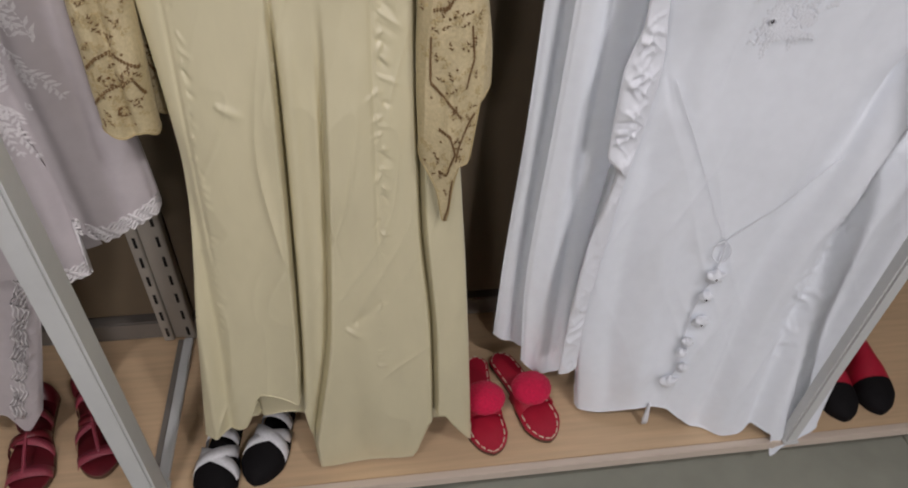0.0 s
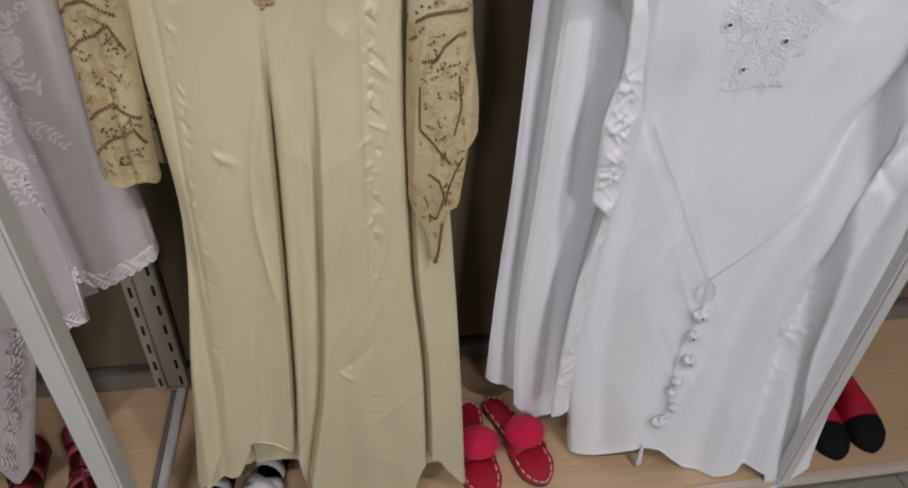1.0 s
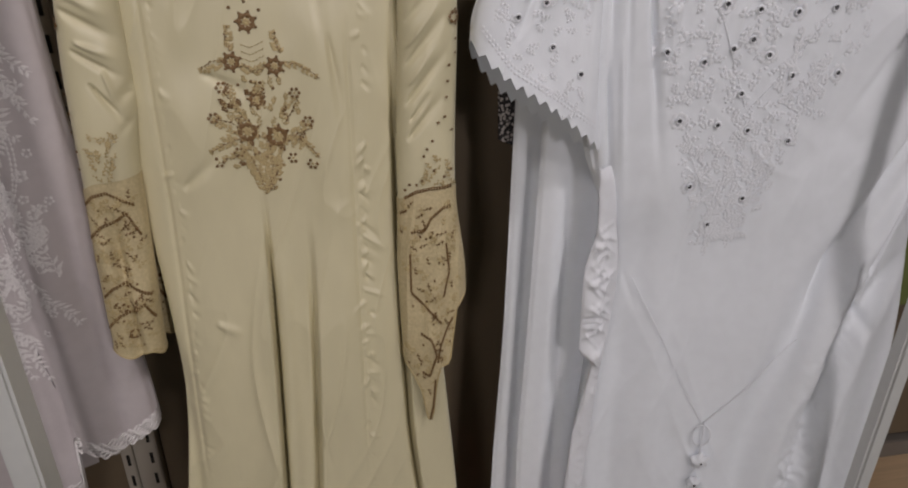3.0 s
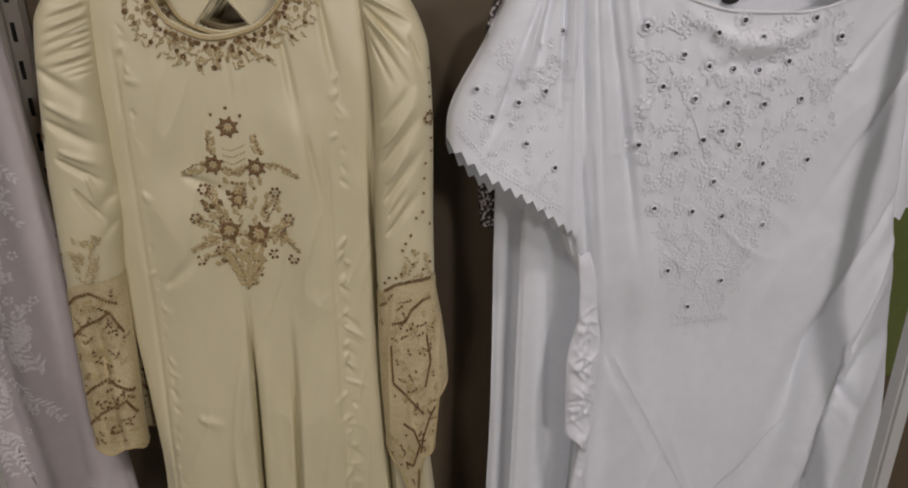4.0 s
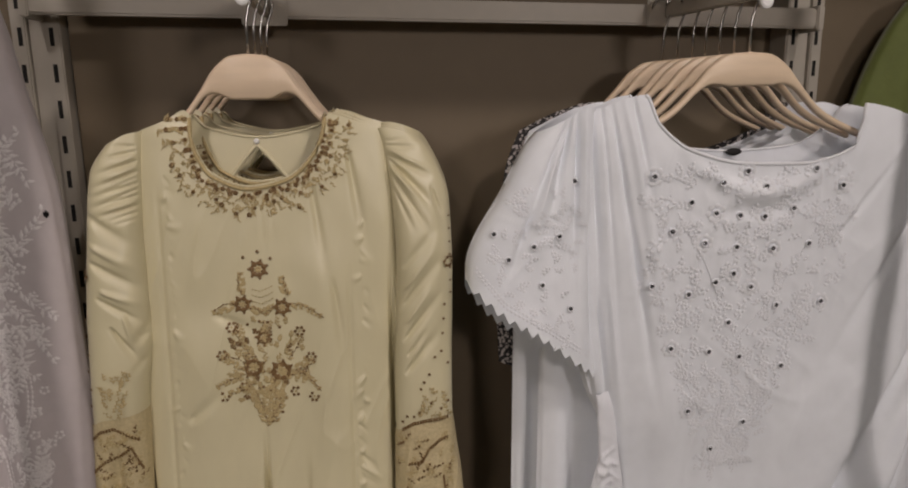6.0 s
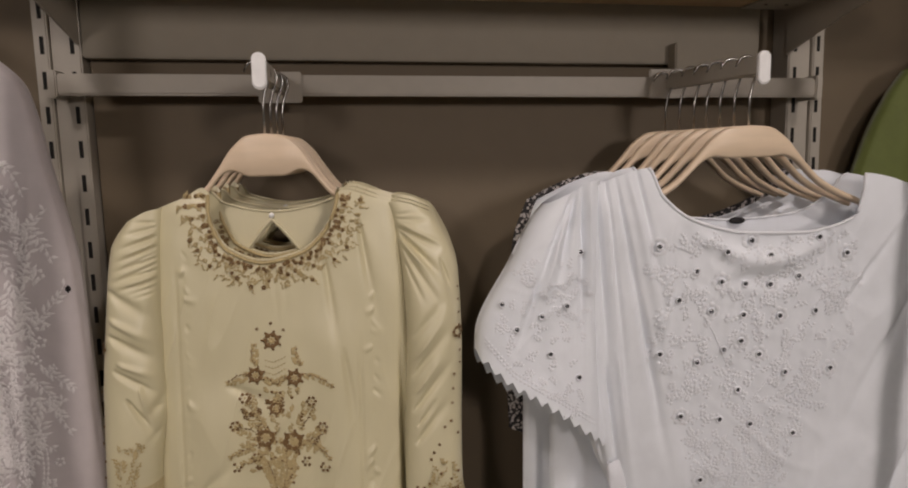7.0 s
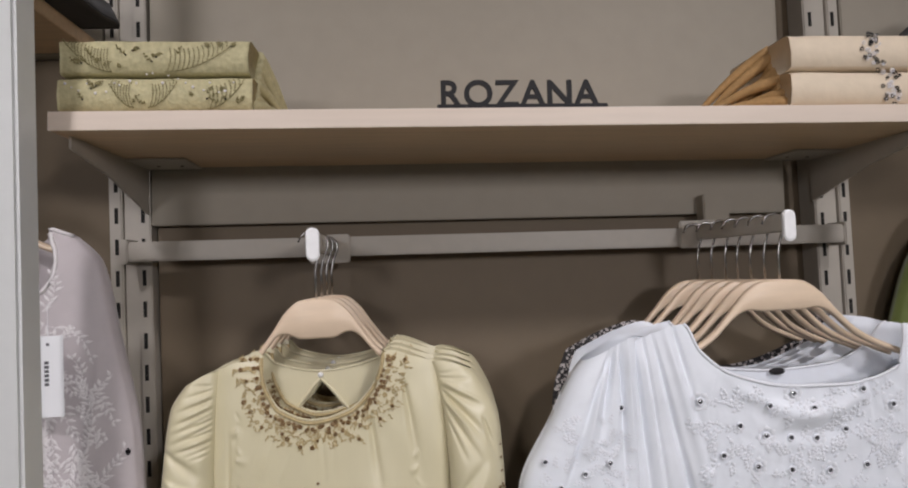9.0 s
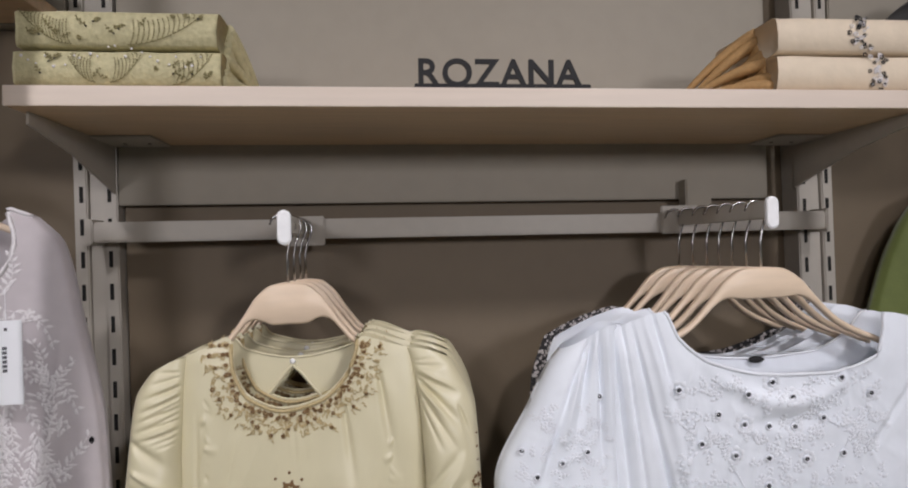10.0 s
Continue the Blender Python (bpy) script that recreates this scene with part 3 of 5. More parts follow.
# ---- pale yellow dress ----
def yellow_dress():
    d = thing("long_dress", "pale yellow satin long dress with bronze floral embroidery, on a hanger", "dress", "pale yellow dresses on one arm")
    body = Cloth(
        [(1.372, -0.395, -0.125, 0.885, 0.880, 0.03), (1.345, -0.406, -0.112, 0.876, 0.872, 0.04), (1.22, -0.416, -0.103, 0.870, 0.862, 0.045), (1.14, -0.414, -0.102, 0.868, 0.860, 0.045),
         (1.0, -0.424, -0.100, 0.866, 0.856, 0.045), (0.75, -0.412, -0.062, 0.838, 0.832, 0.045), (0.43, -0.449, -0.036, 0.800, 0.798, 0.045), (0.17, -0.482, -0.020, 0.780, 0.776, 0.045), (0.10, -0.488, -0.016, 0.776, 0.772, 0.045)],
        top=[(0, 1.353), (0.10, 1.366), (0.17, 1.377), (0.19, 1.374), (0.235, 1.33), (0.3, 1.30), (0.44, 1.284), (0.58, 1.293), (0.69, 1.321), (0.75, 1.356), (0.775, 1.370), (0.80, 1.370), (0.9, 1.361), (1, 1.351)],
        hem=[(0, 0.21), (0.15, 0.235), (0.22, 0.315), (0.355, 0.30), (0.39, 0.22), (0.405, 0.125), (0.5, 0.109), (0.62, 0.111), (0.76, 0.116), (0.83, 0.20), (0.88, 0.235), (0.93, 0.19), (1, 0.125)],
        top_back=[(0, 1.345), (0.18, 1.371), (0.25, 1.356), (0.47, 1.343), (0.72, 1.356), (0.8, 1.371), (1, 1.345)],
        hem_back=[(0, 0.20), (0.3, 0.21), (0.6, 0.16), (1, 0.16)],
        creases=[
            ("lap", [(0.98, -0.281), (0.78, -0.286), (0.44, -0.299), (0.19, -0.322)], 0.08, 0.016, 0.08, 0.99),
            ("groove", [(0.98, -0.278), (0.78, -0.283), (0.44, -0.296), (0.19, -0.318)], 0.0030, 0.034, 0.08, 1.00),
            ("ridge", [(0.98, -0.262), (0.6, -0.275), (0.19, -0.306)], 0.010, 0.007, 0.08, 0.93),
            ("lap_left", [(0.99, -0.220), (0.77, -0.229), (0.45, -0.250), (0.19, -0.292)], 0.10, 0.014, 0.06, 0.98),
            ("groove", [(0.99, -0.224), (0.77, -0.233), (0.45, -0.254), (0.19, -0.297)], 0.0040, 0.022, 0.06, 0.95),
            ("groove", [(1.15, -0.114), (0.86, -0.114), (0.64, -0.110), (0.42, -0.093), (0.19, -0.087)], 0.0035, 0.030, 0.08, 1.20),
            ("lap_left", [(1.15, -0.111), (0.86, -0.111), (0.64, -0.107), (0.42, -0.090), (0.19, -0.084)], 0.06, 0.010, 0.08, 0.80),
            ("ridge", [(1.25, -0.20), (0.7, -0.19), (0.19, -0.19)], 0.026, 0.007, 0.10, 1.25),
            ("groove", [(0.75, -0.215), (0.19, -0.235)], 0.030, 0.006, 0.10, 0.70),
            ("ridge", [(1.25, -0.34), (0.7, -0.36), (0.19, -0.40)], 0.030, 0.006, 0.10, 1.15),
            ("groove", [(0.9, -0.405), (0.4, -0.420), (0.15, -0.440)], 0.010, 0.012, 0.10, 0.80),
            ("ridge", [(0.9, -0.430), (0.4, -0.444), (0.15, -0.462)], 0.008, 0.007, 0.10, 0.80),
            ("groove", [(1.25, -0.385), (0.6, -0.398)], 0.003, 0.003, 0.55, 1.30),
            ("groove", [(1.2, -0.165), (0.6, -0.172)], 0.003, 0.002, 0.55, 1.20),
            ("groove", [(1.29, -0.266), (1.0, -0.266)], 0.004, 0.0030, 1.19, 1.29),
            ("groove", [(1.29, -0.254), (1.0, -0.254)], 0.004, 0.0030, 1.20, 1.29),
        ],
        extra=folds(seam_ticks([(1.3, -0.374), (0.9, -0.382), (0.6, -0.395), (0.3, -0.430)], 0.40, 1.30, 0.013, 0.014, 0.0030, 1)
                    + seam_ticks([(1.25, -0.148), (0.9, -0.156), (0.6, -0.168), (0.3, -0.185)], 0.35, 1.24, 0.015, 0.018, 0.0034, 2)
                    + seam_ticks([(1.0, -0.160), (0.75, -0.166)], 0.72, 1.02, 0.017, 0.030, 0.0030, 3)
                    + [(-0.352, 0.815, -0.322, 0.795, 0.006, -0.0035), (-0.365, 1.00, -0.315, 1.045, 0.008, 0.004), (-0.325, 1.13, -0.265, 1.10, 0.008, 0.004), (-0.21, 0.46, -0.175, 0.50, 0.010, 0.005), (-0.225, 0.45, -0.20, 0.43, 0.005, -0.004),
                       (-0.185, 1.16, -0.170, 1.03, 0.006, 0.004), (-0.205, 1.28, -0.190, 1.15, 0.006, 0.004), (-0.160, 1.32, -0.142, 1.20, 0.006, 0.005)]),
        wrinkle=0.005, wscale=(11, 4), fine=0.0004, seed=1, crush=((80, 26, 5, 0.004, 0.95, 1.36), (84, 16, 2.5, 0.006, 0.1, 1.3), (28, 16, 5, 0.003, 0.3, 1.25), (70, 34, 6, 0.002, 0.2, 1.3)),
        hole=lambda x, z: 1.24 < z < 1.331 and abs(x + 0.272) < (1.333 - z) * 0.78)
    body.mesh("body", YELLOW, d, nu=300, nv=400)
    body.hem_roll(d, YELLOW, 0.0014)

    # neckline piping and its flowers
    us = np.linspace(0.2, 0.775, 60)
    zs = glide(us, body.top)
    neck = np.stack([*body.place(us, zs), zs], -1)
    neck[:, 1] -= 0.001
    link("neck_piping", *tube(neck, [0.0021 + 0.0007 * (k % 2) for k in range(60)], 8), BEIGE, d, "beaded bronze neck piping")
    inner = neck + [0, 0.004, 0.003]
    link("neck_facing", *tube(inner, 0.0017, 6), YELLOW, d)
    us2 = np.linspace(0.18, 0.8, 40)
    zs2 = glide(us2, body.top_back)
    bx, by = body.place(us2, zs2, True)
    link("back_neck_piping", *tube(np.stack([bx, by, zs2], -1), 0.0018, 6), YELLOW, d)
    zk = [1.262, 1.295, 1.322, 1.3335, 1.322, 1.295, 1.262]
    xk = [-0.272 + s * (1.336 - z) * 0.80 for s, z in zip((-1, -1, -1, 0, 1, 1, 1), zk)]
    edge = [(x, float(body.place(np.array((x - float(body.col(1, z))) / float(body.col(2, z) - body.col(1, z))), np.array(z), True)[1]) - 0.0006, z) for x, z in zip(xk, zk)]
    link("keyhole_binding", *tube(edge, 0.0026, 8), YELLOW, d)
    sphere = bmesh.new()
    bmesh.ops.create_icosphere(sphere, subdivisions=2, radius=0.0038)
    sphere.transform(Matrix.Translation((-0.272, 0.913, 1.338)))
    part("back_button", sphere, CAP, d, smooth=True)

    dark, pale = Stitches(body), Stitches(body, 0.0008)
    rng = random.Random(3)
    run = np.concatenate([[0], np.cumsum(np.linalg.norm(np.diff(neck, axis=0), axis=1))])
    for k in range(270):
        j = min(int(np.searchsorted(run, run[-1] * (k + 0.5) / 270)) - 1, len(neck) - 2)
        a, b = neck[j], neck[j + 1]
        out = Vector((b[2] - a[2], 0, -(b[0] - a[0]))).normalized()
        if out.z > 0.2:
            out = -out
        w = rng.uniform(0.004, 0.034) if k % 4 else rng.uniform(0.004, 0.010)
        x, z = a[0] + out.x * w + rng.uniform(-0.002, 0.002), a[2] + out.z * w - 0.001
        if k % 4 == 0 or k % 7 == 3:
            dark.flower(x, z, rng.uniform(0.0026, 0.0040), 5, 0.1), dark.bead(x, z, 0.0010)
        elif k % 4 == 2:
            pale.flower(x, z, rng.uniform(0.0024, 0.0038), 5, 0.2)
        pale.sprig(x, z, x + out.x * 0.003 + rng.uniform(-0.008, 0.008), z + out.z * 0.003 + rng.uniform(-0.007, 0.007), 4, 0.0034, 0, 0.2)
    # bouquet on the chest
    P = lambda cx, cy: (-0.274 + (cx - 295) * 0.00025, 1.187 - (cy - 165) * 0.00025)
    for cx, cy, r in ((295, 165, 38), (210, 335, 36), (398, 360, 36), (300, 510, 32), (243, 660, 46), (375, 690, 48)):
        x, z = P(cx, cy)
        for q in range(7):
            t = q * 0.898 + 0.01 * r
            dark.petal(x + r * 0.00009 * math.cos(t), z + r * 0.00009 * math.sin(t), t, r * 0.00022, r * 0.000125)
            dark.bead(x + r * 0.00030 * math.cos(t), z + r * 0.00030 * math.sin(t), 0.0019)
        pale.flower(x, z, r * 0.00013, 6, 0.05)
    for cx, cy in ((228, 103), (295, 78), (355, 115), (285, 425), (325, 432), (335, 520), (225, 440), (380, 460), (278, 505), (282, 765), (318, 785), (368, 905), (265, 770), (360, 830), (318, 950)):
        dark.bead(*P(cx, cy), 0.0022)
    for cx, cy in ((150, 450), (475, 485), (100, 585), (525, 620), (195, 755), (440, 800), (95, 800), (530, 830)):
        x, z = P(cx, cy)
        for k in range(6):
            if rng.random() < 0.9:
                dark.bead(x + 0.0052 * math.cos(k * 1.047), z + 0.0050 * math.sin(k * 1.047), 0.0023)
        pale.bead(x, z, 0.0016)
    for a, b, c, e, n in ((205, 290, 205, 175, 9), (425, 305, 405, 205, 9), (185, 325, 62, 368, 9), (440, 340, 590, 420, 10), (245, 630, 150, 470, 10), (405, 630, 478, 505, 10), (230, 665, 90, 590, 9), (430, 690, 540, 640, 9),
                          (200, 690, 55, 750, 10), (440, 690, 560, 800, 10), (240, 740, 110, 790, 8), (295, 560, 300, 420, 8), (300, 940, 390, 820, 9), (290, 980, 235, 780, 10), (295, 960, 320, 700, 12), (300, 390, 250, 350, 5), (300, 390, 360, 355, 5), (330, 960, 350, 860, 6)):
        pale.sprig(*P(a, b), *P(c, e), n + 3, 0.0085, rng.uniform(-0.15, 0.15))
        dark.sprig(*P(a + 6, b), *P(c + 8, e), 5, 0.004, rng.uniform(-0.15, 0.15))
    for k in range(64):
        cy = rng.uniform(420, 850)
        half = np.interp(cy, [420, 620, 800, 850, 900], [110, 190, 210, 90, 40])
        cx = 305 + rng.uniform(-half, half)
        ax, ay = cx - 300, -(cy - 950)
        t = math.atan2(ay, ax) + rng.uniform(-0.35, 0.35)
        l = rng.uniform(25, 55)
        (dark if k % 5 == 0 else pale).sprig(*P(cx, cy), *P(cx + l * math.cos(t), cy - l * math.sin(t)), 6, 0.0052)
    for k in range(70):
        cy = rng.uniform(700, 965)
        half = np.interp(cy, [700, 820, 965], [150, 85, 10])
        cx = 300 + rng.uniform(-half, half)
        t = math.atan2(1000 - cy, cx - 300) + rng.uniform(-0.3, 0.3)
        pale.sprig(*P(cx, cy), *P(cx + 34 * math.cos(t), cy - 34 * math.sin(t)), 6, 0.0050, 0, 0.3)
    for k in range(4):
        pale.line([P(255, 260 + 30 * k), P(300, 275 + 32 * k), P(360, 250 + 30 * k)], 0.0007)
    dark.finish("dark_embroidery", BRONZE, d, "bronze flowers and beads")
    pale.finish("pale_embroidery", BEIGE, d, "beige stitched leaves")

    # sleeves: gathered at the shoulder, embroidered from the elbow down
    L = lambda a, b: (-0.405 + (a - 140) * 0.00053, 1.282 - (b - 290) * 0.00053)
    gather_left, gather_right = [], []
    for a, b, c, e, w, depth in ((139, 186, 92, 184, 4, 5), (139, 197, 75, 212, 4, 6), (139, 209, 98, 224, 3, -4), (139, 219, 58, 246, 5, 8), (139, 232, 80, 256, 3, -5), (139, 242, 48, 276, 5, 8), (139, 254, 75, 282, 3, 5), (139, 266, 44, 296, 5, 8), (139, 279, 66, 308, 4, 7),
                                 (139, 292, 42, 318, 5, 8), (139, 304, 70, 326, 3, -5), (139, 314, 48, 338, 5, 7), (139, 328, 80, 344, 4, 5), (139, 342, 92, 352, 3, 4),
                                 (40, 335, 158, 425, 14, 7), (46, 400, 160, 470, 10, -6), (44, 440, 165, 520, 12, 8), (52, 520, 160, 600, 9, 8), (60, 500, 150, 545, 8, -6), (158, 560, 100, 640, 9, 10), (165, 600, 118, 612, 6, 12), (70, 590, 130, 690, 8, 9), (150, 640, 95, 700, 7, 7), (95, 560, 120, 660, 7, -6)):
        gather_left.append((*L(a, b), *L(c, e), w * 0.00053, depth * 0.00068))
    for a, b, c, e, w, depth in ((690, 186, 742, 180, 4, 4), (692, 196, 765, 200, 4, 6), (695, 208, 748, 222, 3, -4), (697, 220, 788, 268, 6, 9), (699, 232, 800, 345, 9, 14), (700, 250, 770, 330, 5, -8), (703, 268, 785, 400, 7, 8), (706, 300, 745, 390, 5, 6), (712, 215, 806, 262, 5, -5),
                                 (716, 470, 800, 380, 10, 6), (718, 560, 812, 440, 10, 8), (720, 520, 790, 430, 6, -6), (720, 640, 812, 520, 9, 9), (722, 600, 780, 520, 6, -6), (722, 720, 800, 620, 9, 8), (724, 680, 770, 620, 5, 7), (790, 300, 826, 420, 8, 6)):
        gather_right.append((*L(a, b), *L(c, e), w * 0.00053, depth * 0.00068))

    right = Cloth([(1.357, -0.128, -0.092, 0.874, 0.872, 0.03), (1.33, -0.118, -0.062, 0.862, 0.862, 0.05), (1.265, -0.109, -0.037, 0.842, 0.848, 0.07), (1.19, -0.106, -0.035, 0.834, 0.842, 0.07),
                   (1.05, -0.113, -0.039, 0.830, 0.834, 0.06), (0.98, -0.114, -0.040, 0.824, 0.828, 0.055), (0.86, -0.117, -0.028, 0.816, 0.820, 0.05), (0.74, -0.114, -0.040, 0.808, 0.812, 0.05), (0.64, -0.112, -0.045, 0.805, 0.808, 0.05)],
                  top=[(0, 1.352), (0.35, 1.3535), (0.7, 1.350), (1, 1.340)], hem=[(0, 0.745), (0.28, 0.70), (0.42, 0.648), (0.48, 0.650), (0.58, 0.72), (0.64, 0.738), (0.8, 0.742), (0.84, 0.82), (1, 0.838)],
                  hem_back=[(0, 0.75), (0.6, 0.74), (1, 0.85)],
                  creases=[("ridge", [(1.0, -0.06), (0.7, -0.075)], 0.010, 0.003, 0.7, 0.98)],
                  wrinkle=0.005, wscale=(20, 9), seed=4, power=2.6, extra=folds(gather_right), crush=((82, 44, 7, 0.005, 0.7, 1.0),))
    left = Cloth([(1.352, -0.428, -0.396, 0.872, 0.874, 0.03), (1.306, -0.458, -0.400, 0.858, 0.860, 0.055), (1.22, -0.468, -0.404, 0.846, 0.850, 0.07), (1.118, -0.478, -0.404, 0.842, 0.848, 0.07),
                  (1.036, -0.480, -0.416, 0.842, 0.846, 0.06), (0.888, -0.487, -0.424, 0.840, 0.842, 0.05), (0.77, -0.490, -0.430, 0.838, 0.838, 0.05)],
                 top=[(0, 1.338), (0.5, 1.351), (1, 1.354)], hem=[(0, 0.788), (0.5, 0.776), (0.8, 0.782), (1, 0.772)],
                 creases=[("groove", [(1.0, -0.455), (0.78, -0.455)], 0.007, 0.010, 0.72, 1.0)],
                 wrinkle=0.005, wscale=(20, 10), seed=6, power=2.6, extra=folds(gather_left), crush=((100, 44, 7, 0.006, 0.78, 1.05),))
    for sleeve, name in ((right, "right"), (left, "left")):
        sl = sleeve.mesh("sleeve", YELLOW, d, nu=90, nv=340)
        edge = 0.985 if name == "right" else 1.015
        cuff = Cloth([(r[0], r[1] - 0.0012, r[2] + 0.0012, r[3] - 0.0022, r[4] - 0.0022, r[5] + 0.004) for r in sleeve.rows], top=[(0, edge - 0.012), (0.3, edge), (1, edge + 0.004)],
                     hem=[(a, b - 0.001) for a, b in sleeve.hem], hem_back=[(a, b - 0.001) for a, b in sleeve.hem_back], creases=sleeve.creases, wrinkle=0.005, wscale=sleeve.wscale, fine=0.0014, seed=sleeve.seed, power=2.6, crush=sleeve.crush)
        cf = cuff.mesh("cuff", YELLOW_NET, sl, "densely embroidered cuff", nu=60, nv=90)
        cuff.hem_roll(sl, BEIGE, 0.0012)
        dark, pale = Stitches(cuff), Stitches(cuff, 0.0008)
        if name == "right":
            Q = lambda px, py: (-0.117 + (640 + px / 2.31 - 690) * 0.00064, float(np.interp(py / 2.31, [0, 100, 250, 420, 530, 625], [1.145, 1.081, 0.976, 0.838, 0.738, 0.646])))
            for pts in ([(150, 572), (200, 540), (270, 526), (365, 524)], [(170, 695), (235, 688), (262, 645), (320, 607), (360, 605)], [(165, 935), (240, 995), (300, 1045)],
                        [(200, 1085), (250, 1105), (275, 1170), (240, 1255), (205, 1240)], [(360, 1040), (330, 1075), (290, 1140), (280, 1200)], [(268, 1270), (255, 1380), (235, 1440)], [(165, 780), (165, 930)], [(330, 740), (345, 850), (315, 950)]):
                for o in (0, 0.0022):
                    dark.line([(Q(*p)[0], Q(*p)[1] - o) for p in pts], 0.0016, 0.0035)
            for k in range(16):
                px, py = 170 + rng.random() * 180, 600 + rng.random() * 600
                dark.bead(*Q(px, py), 0.0017)
            for px, py in ((155, 540), (175, 515), (205, 515), (230, 497), (240, 395), (255, 367), (280, 335), (308, 265), (338, 243), (346, 162), (352, 95), (358, 28), (283, 455), (330, 485), (370, 300), (365, 460)):
                x, z = Q(px, py)
                dark.bead(min(x, -0.044), z, 0.0021)
            for k in range(7):
                dark.bead(-0.041, 1.15 + 0.016 * k, 0.0018)
            dark.flower(-0.043, 1.19, 0.008, 6, 0.4)
            box_x, box_z = (-0.112, -0.043), (0.70, 0.97)
        else:
            for z0, sgn in ((1.005, 1), (0.965, -1), (0.885, 1), (0.845, -1)):
                for o in (0, 0.0022):
                    dark.line([(-0.484, z0 - 0.02 - o), (-0.468, z0 - 0.004 - o), (-0.452, z0 - o), (-0.436, z0 - 0.012 * sgn - o), (-0.426, z0 - 0.02 - o)], 0.0015, 0.0035)
            for k in range(9):
                dark.bead(-0.476 + 0.002 * (k % 2), 1.20 - 0.021 * k, 0.0020)
            for k in range(12):
                dark.bead(-0.482 + 0.05 * rng.random(), 0.79 + 0.2 * rng.random(), 0.0018)
            dark.flower(-0.472, 1.19, 0.008, 6, 0.4), dark.flower(-0.456, 0.81, 0.008, 5, 0.4), dark.flower(-0.462, 0.85, 0.007, 5, 0.4)
            box_x, box_z = (-0.483, -0.430), (0.785, 1.0)
        for k in range(130):
            x, z = rng.uniform(*box_x), rng.uniform(*box_z)
            t = rng.uniform(0, 6.3)
            (pale if k % 3 else dark).sprig(x, z, x + 0.012 * math.cos(t), z + 0.012 * math.sin(t), 5, 0.0048 if k % 3 else 0.0034)
        for k in range(26):
            x, z = rng.uniform(box_x[0] + 0.02, box_x[1]), edge + rng.uniform(0, 0.055)
            if z < edge + 0.06 - 0.9 * abs(x - box_x[1]) or name == "left":
                pale.sprig(x, z, x + rng.uniform(-0.01, 0.01), z + 0.009, 4, 0.0045)
        dark.finish("scallop_work", BRONZE, sl, "bronze scallops and beads")
        pale.finish("leaf_work", BEIGE, sl)
    return d


first_yellow = yellow_dress()
for k, (dx, dy, dz) in enumerate(((0.005, 0.046, 0.001), (0.008, 0.092, 0.004), (0.012, 0.138, 0.003))):
    copy_thing(first_yellow, pose(dx, dy, dz))
for k in range(4):
    hanger(-0.272 + 0.0025 * k, 0.893 + 0.046 * k, 1.4415, (2, -2, 3, 1)[k], 0.72, "hangers of the yellow dresses", 0.053)


# ---- white dresses ----
def zigzag(base, teeth, amp):
    def hem(u):
        s = (u * teeth) % 1.0
        return float(glide(u, base)) - amp * (1 - abs(2 * s - 1))
    return hem


WHITE_DOTS = [(0.219, 1.287), (0.31, 1.277), (0.369, 1.271), (0.272, 1.252), (0.307, 1.237), (0.34, 1.233), (0.376, 1.23), (0.415, 1.24), (0.485, 1.268), (0.25, 1.214), (0.295, 1.197), (0.341, 1.19),
              (0.393, 1.186), (0.446, 1.19), (0.341, 1.153), (0.317, 1.142), (0.368, 1.133), (0.229, 1.14), (0.281, 1.126), (0.408, 1.105), (0.479, 1.105), (0.342, 1.083), (0.264, 1.048), (0.32, 1.04),
              (0.364, 1.031), (0.429, 1.013), (0.298, 0.95), (0.382, 0.928), (0.339, 0.887), (0.439, 1.292), (0.343, 1.291)]


def mirrors(cloth, spots, parent, r=0.0034):
    """Round mirror discs, each in a stitched ring."""
    rings, disc = [], None
    for x, z in spots:
        y = float(cloth.front(np.array(x), np.array(z))) - 0.0022
        if disc is None:
            pts = [(r * math.cos(t), k, r * math.sin(t)) for k in (0.0, 0.0012) for t in np.linspace(0, 2 * math.pi, 11)[:-1]]
            fs = [(0, 1 + (k + 1) % 10, 1 + k) for k in range(10)] + [(1 + k, 1 + (k + 1) % 10, 11 + (k + 1) % 10, 11 + k) for k in range(10)]
            ob = link("mirror_disc", [(0, -0.0005, 0)] + pts, fs, MIRROR, parent, "small round mirror disc")
            disc = ob.data
        else:
            ob = new("mirror_disc", disc)
            ob.parent = parent
        ob.location = (x, y, z)
        rings.append(tube([(x + (r + 0.0008) * math.cos(t), y, z + (r + 0.0008) * math.sin(t)) for t in np.linspace(0, 2 * math.pi, 13)[:-1]], 0.0013, 5, True))
    tagged(link("ring_stitching", *gather(rings), WHITE_THREAD, parent), kind="stuff")


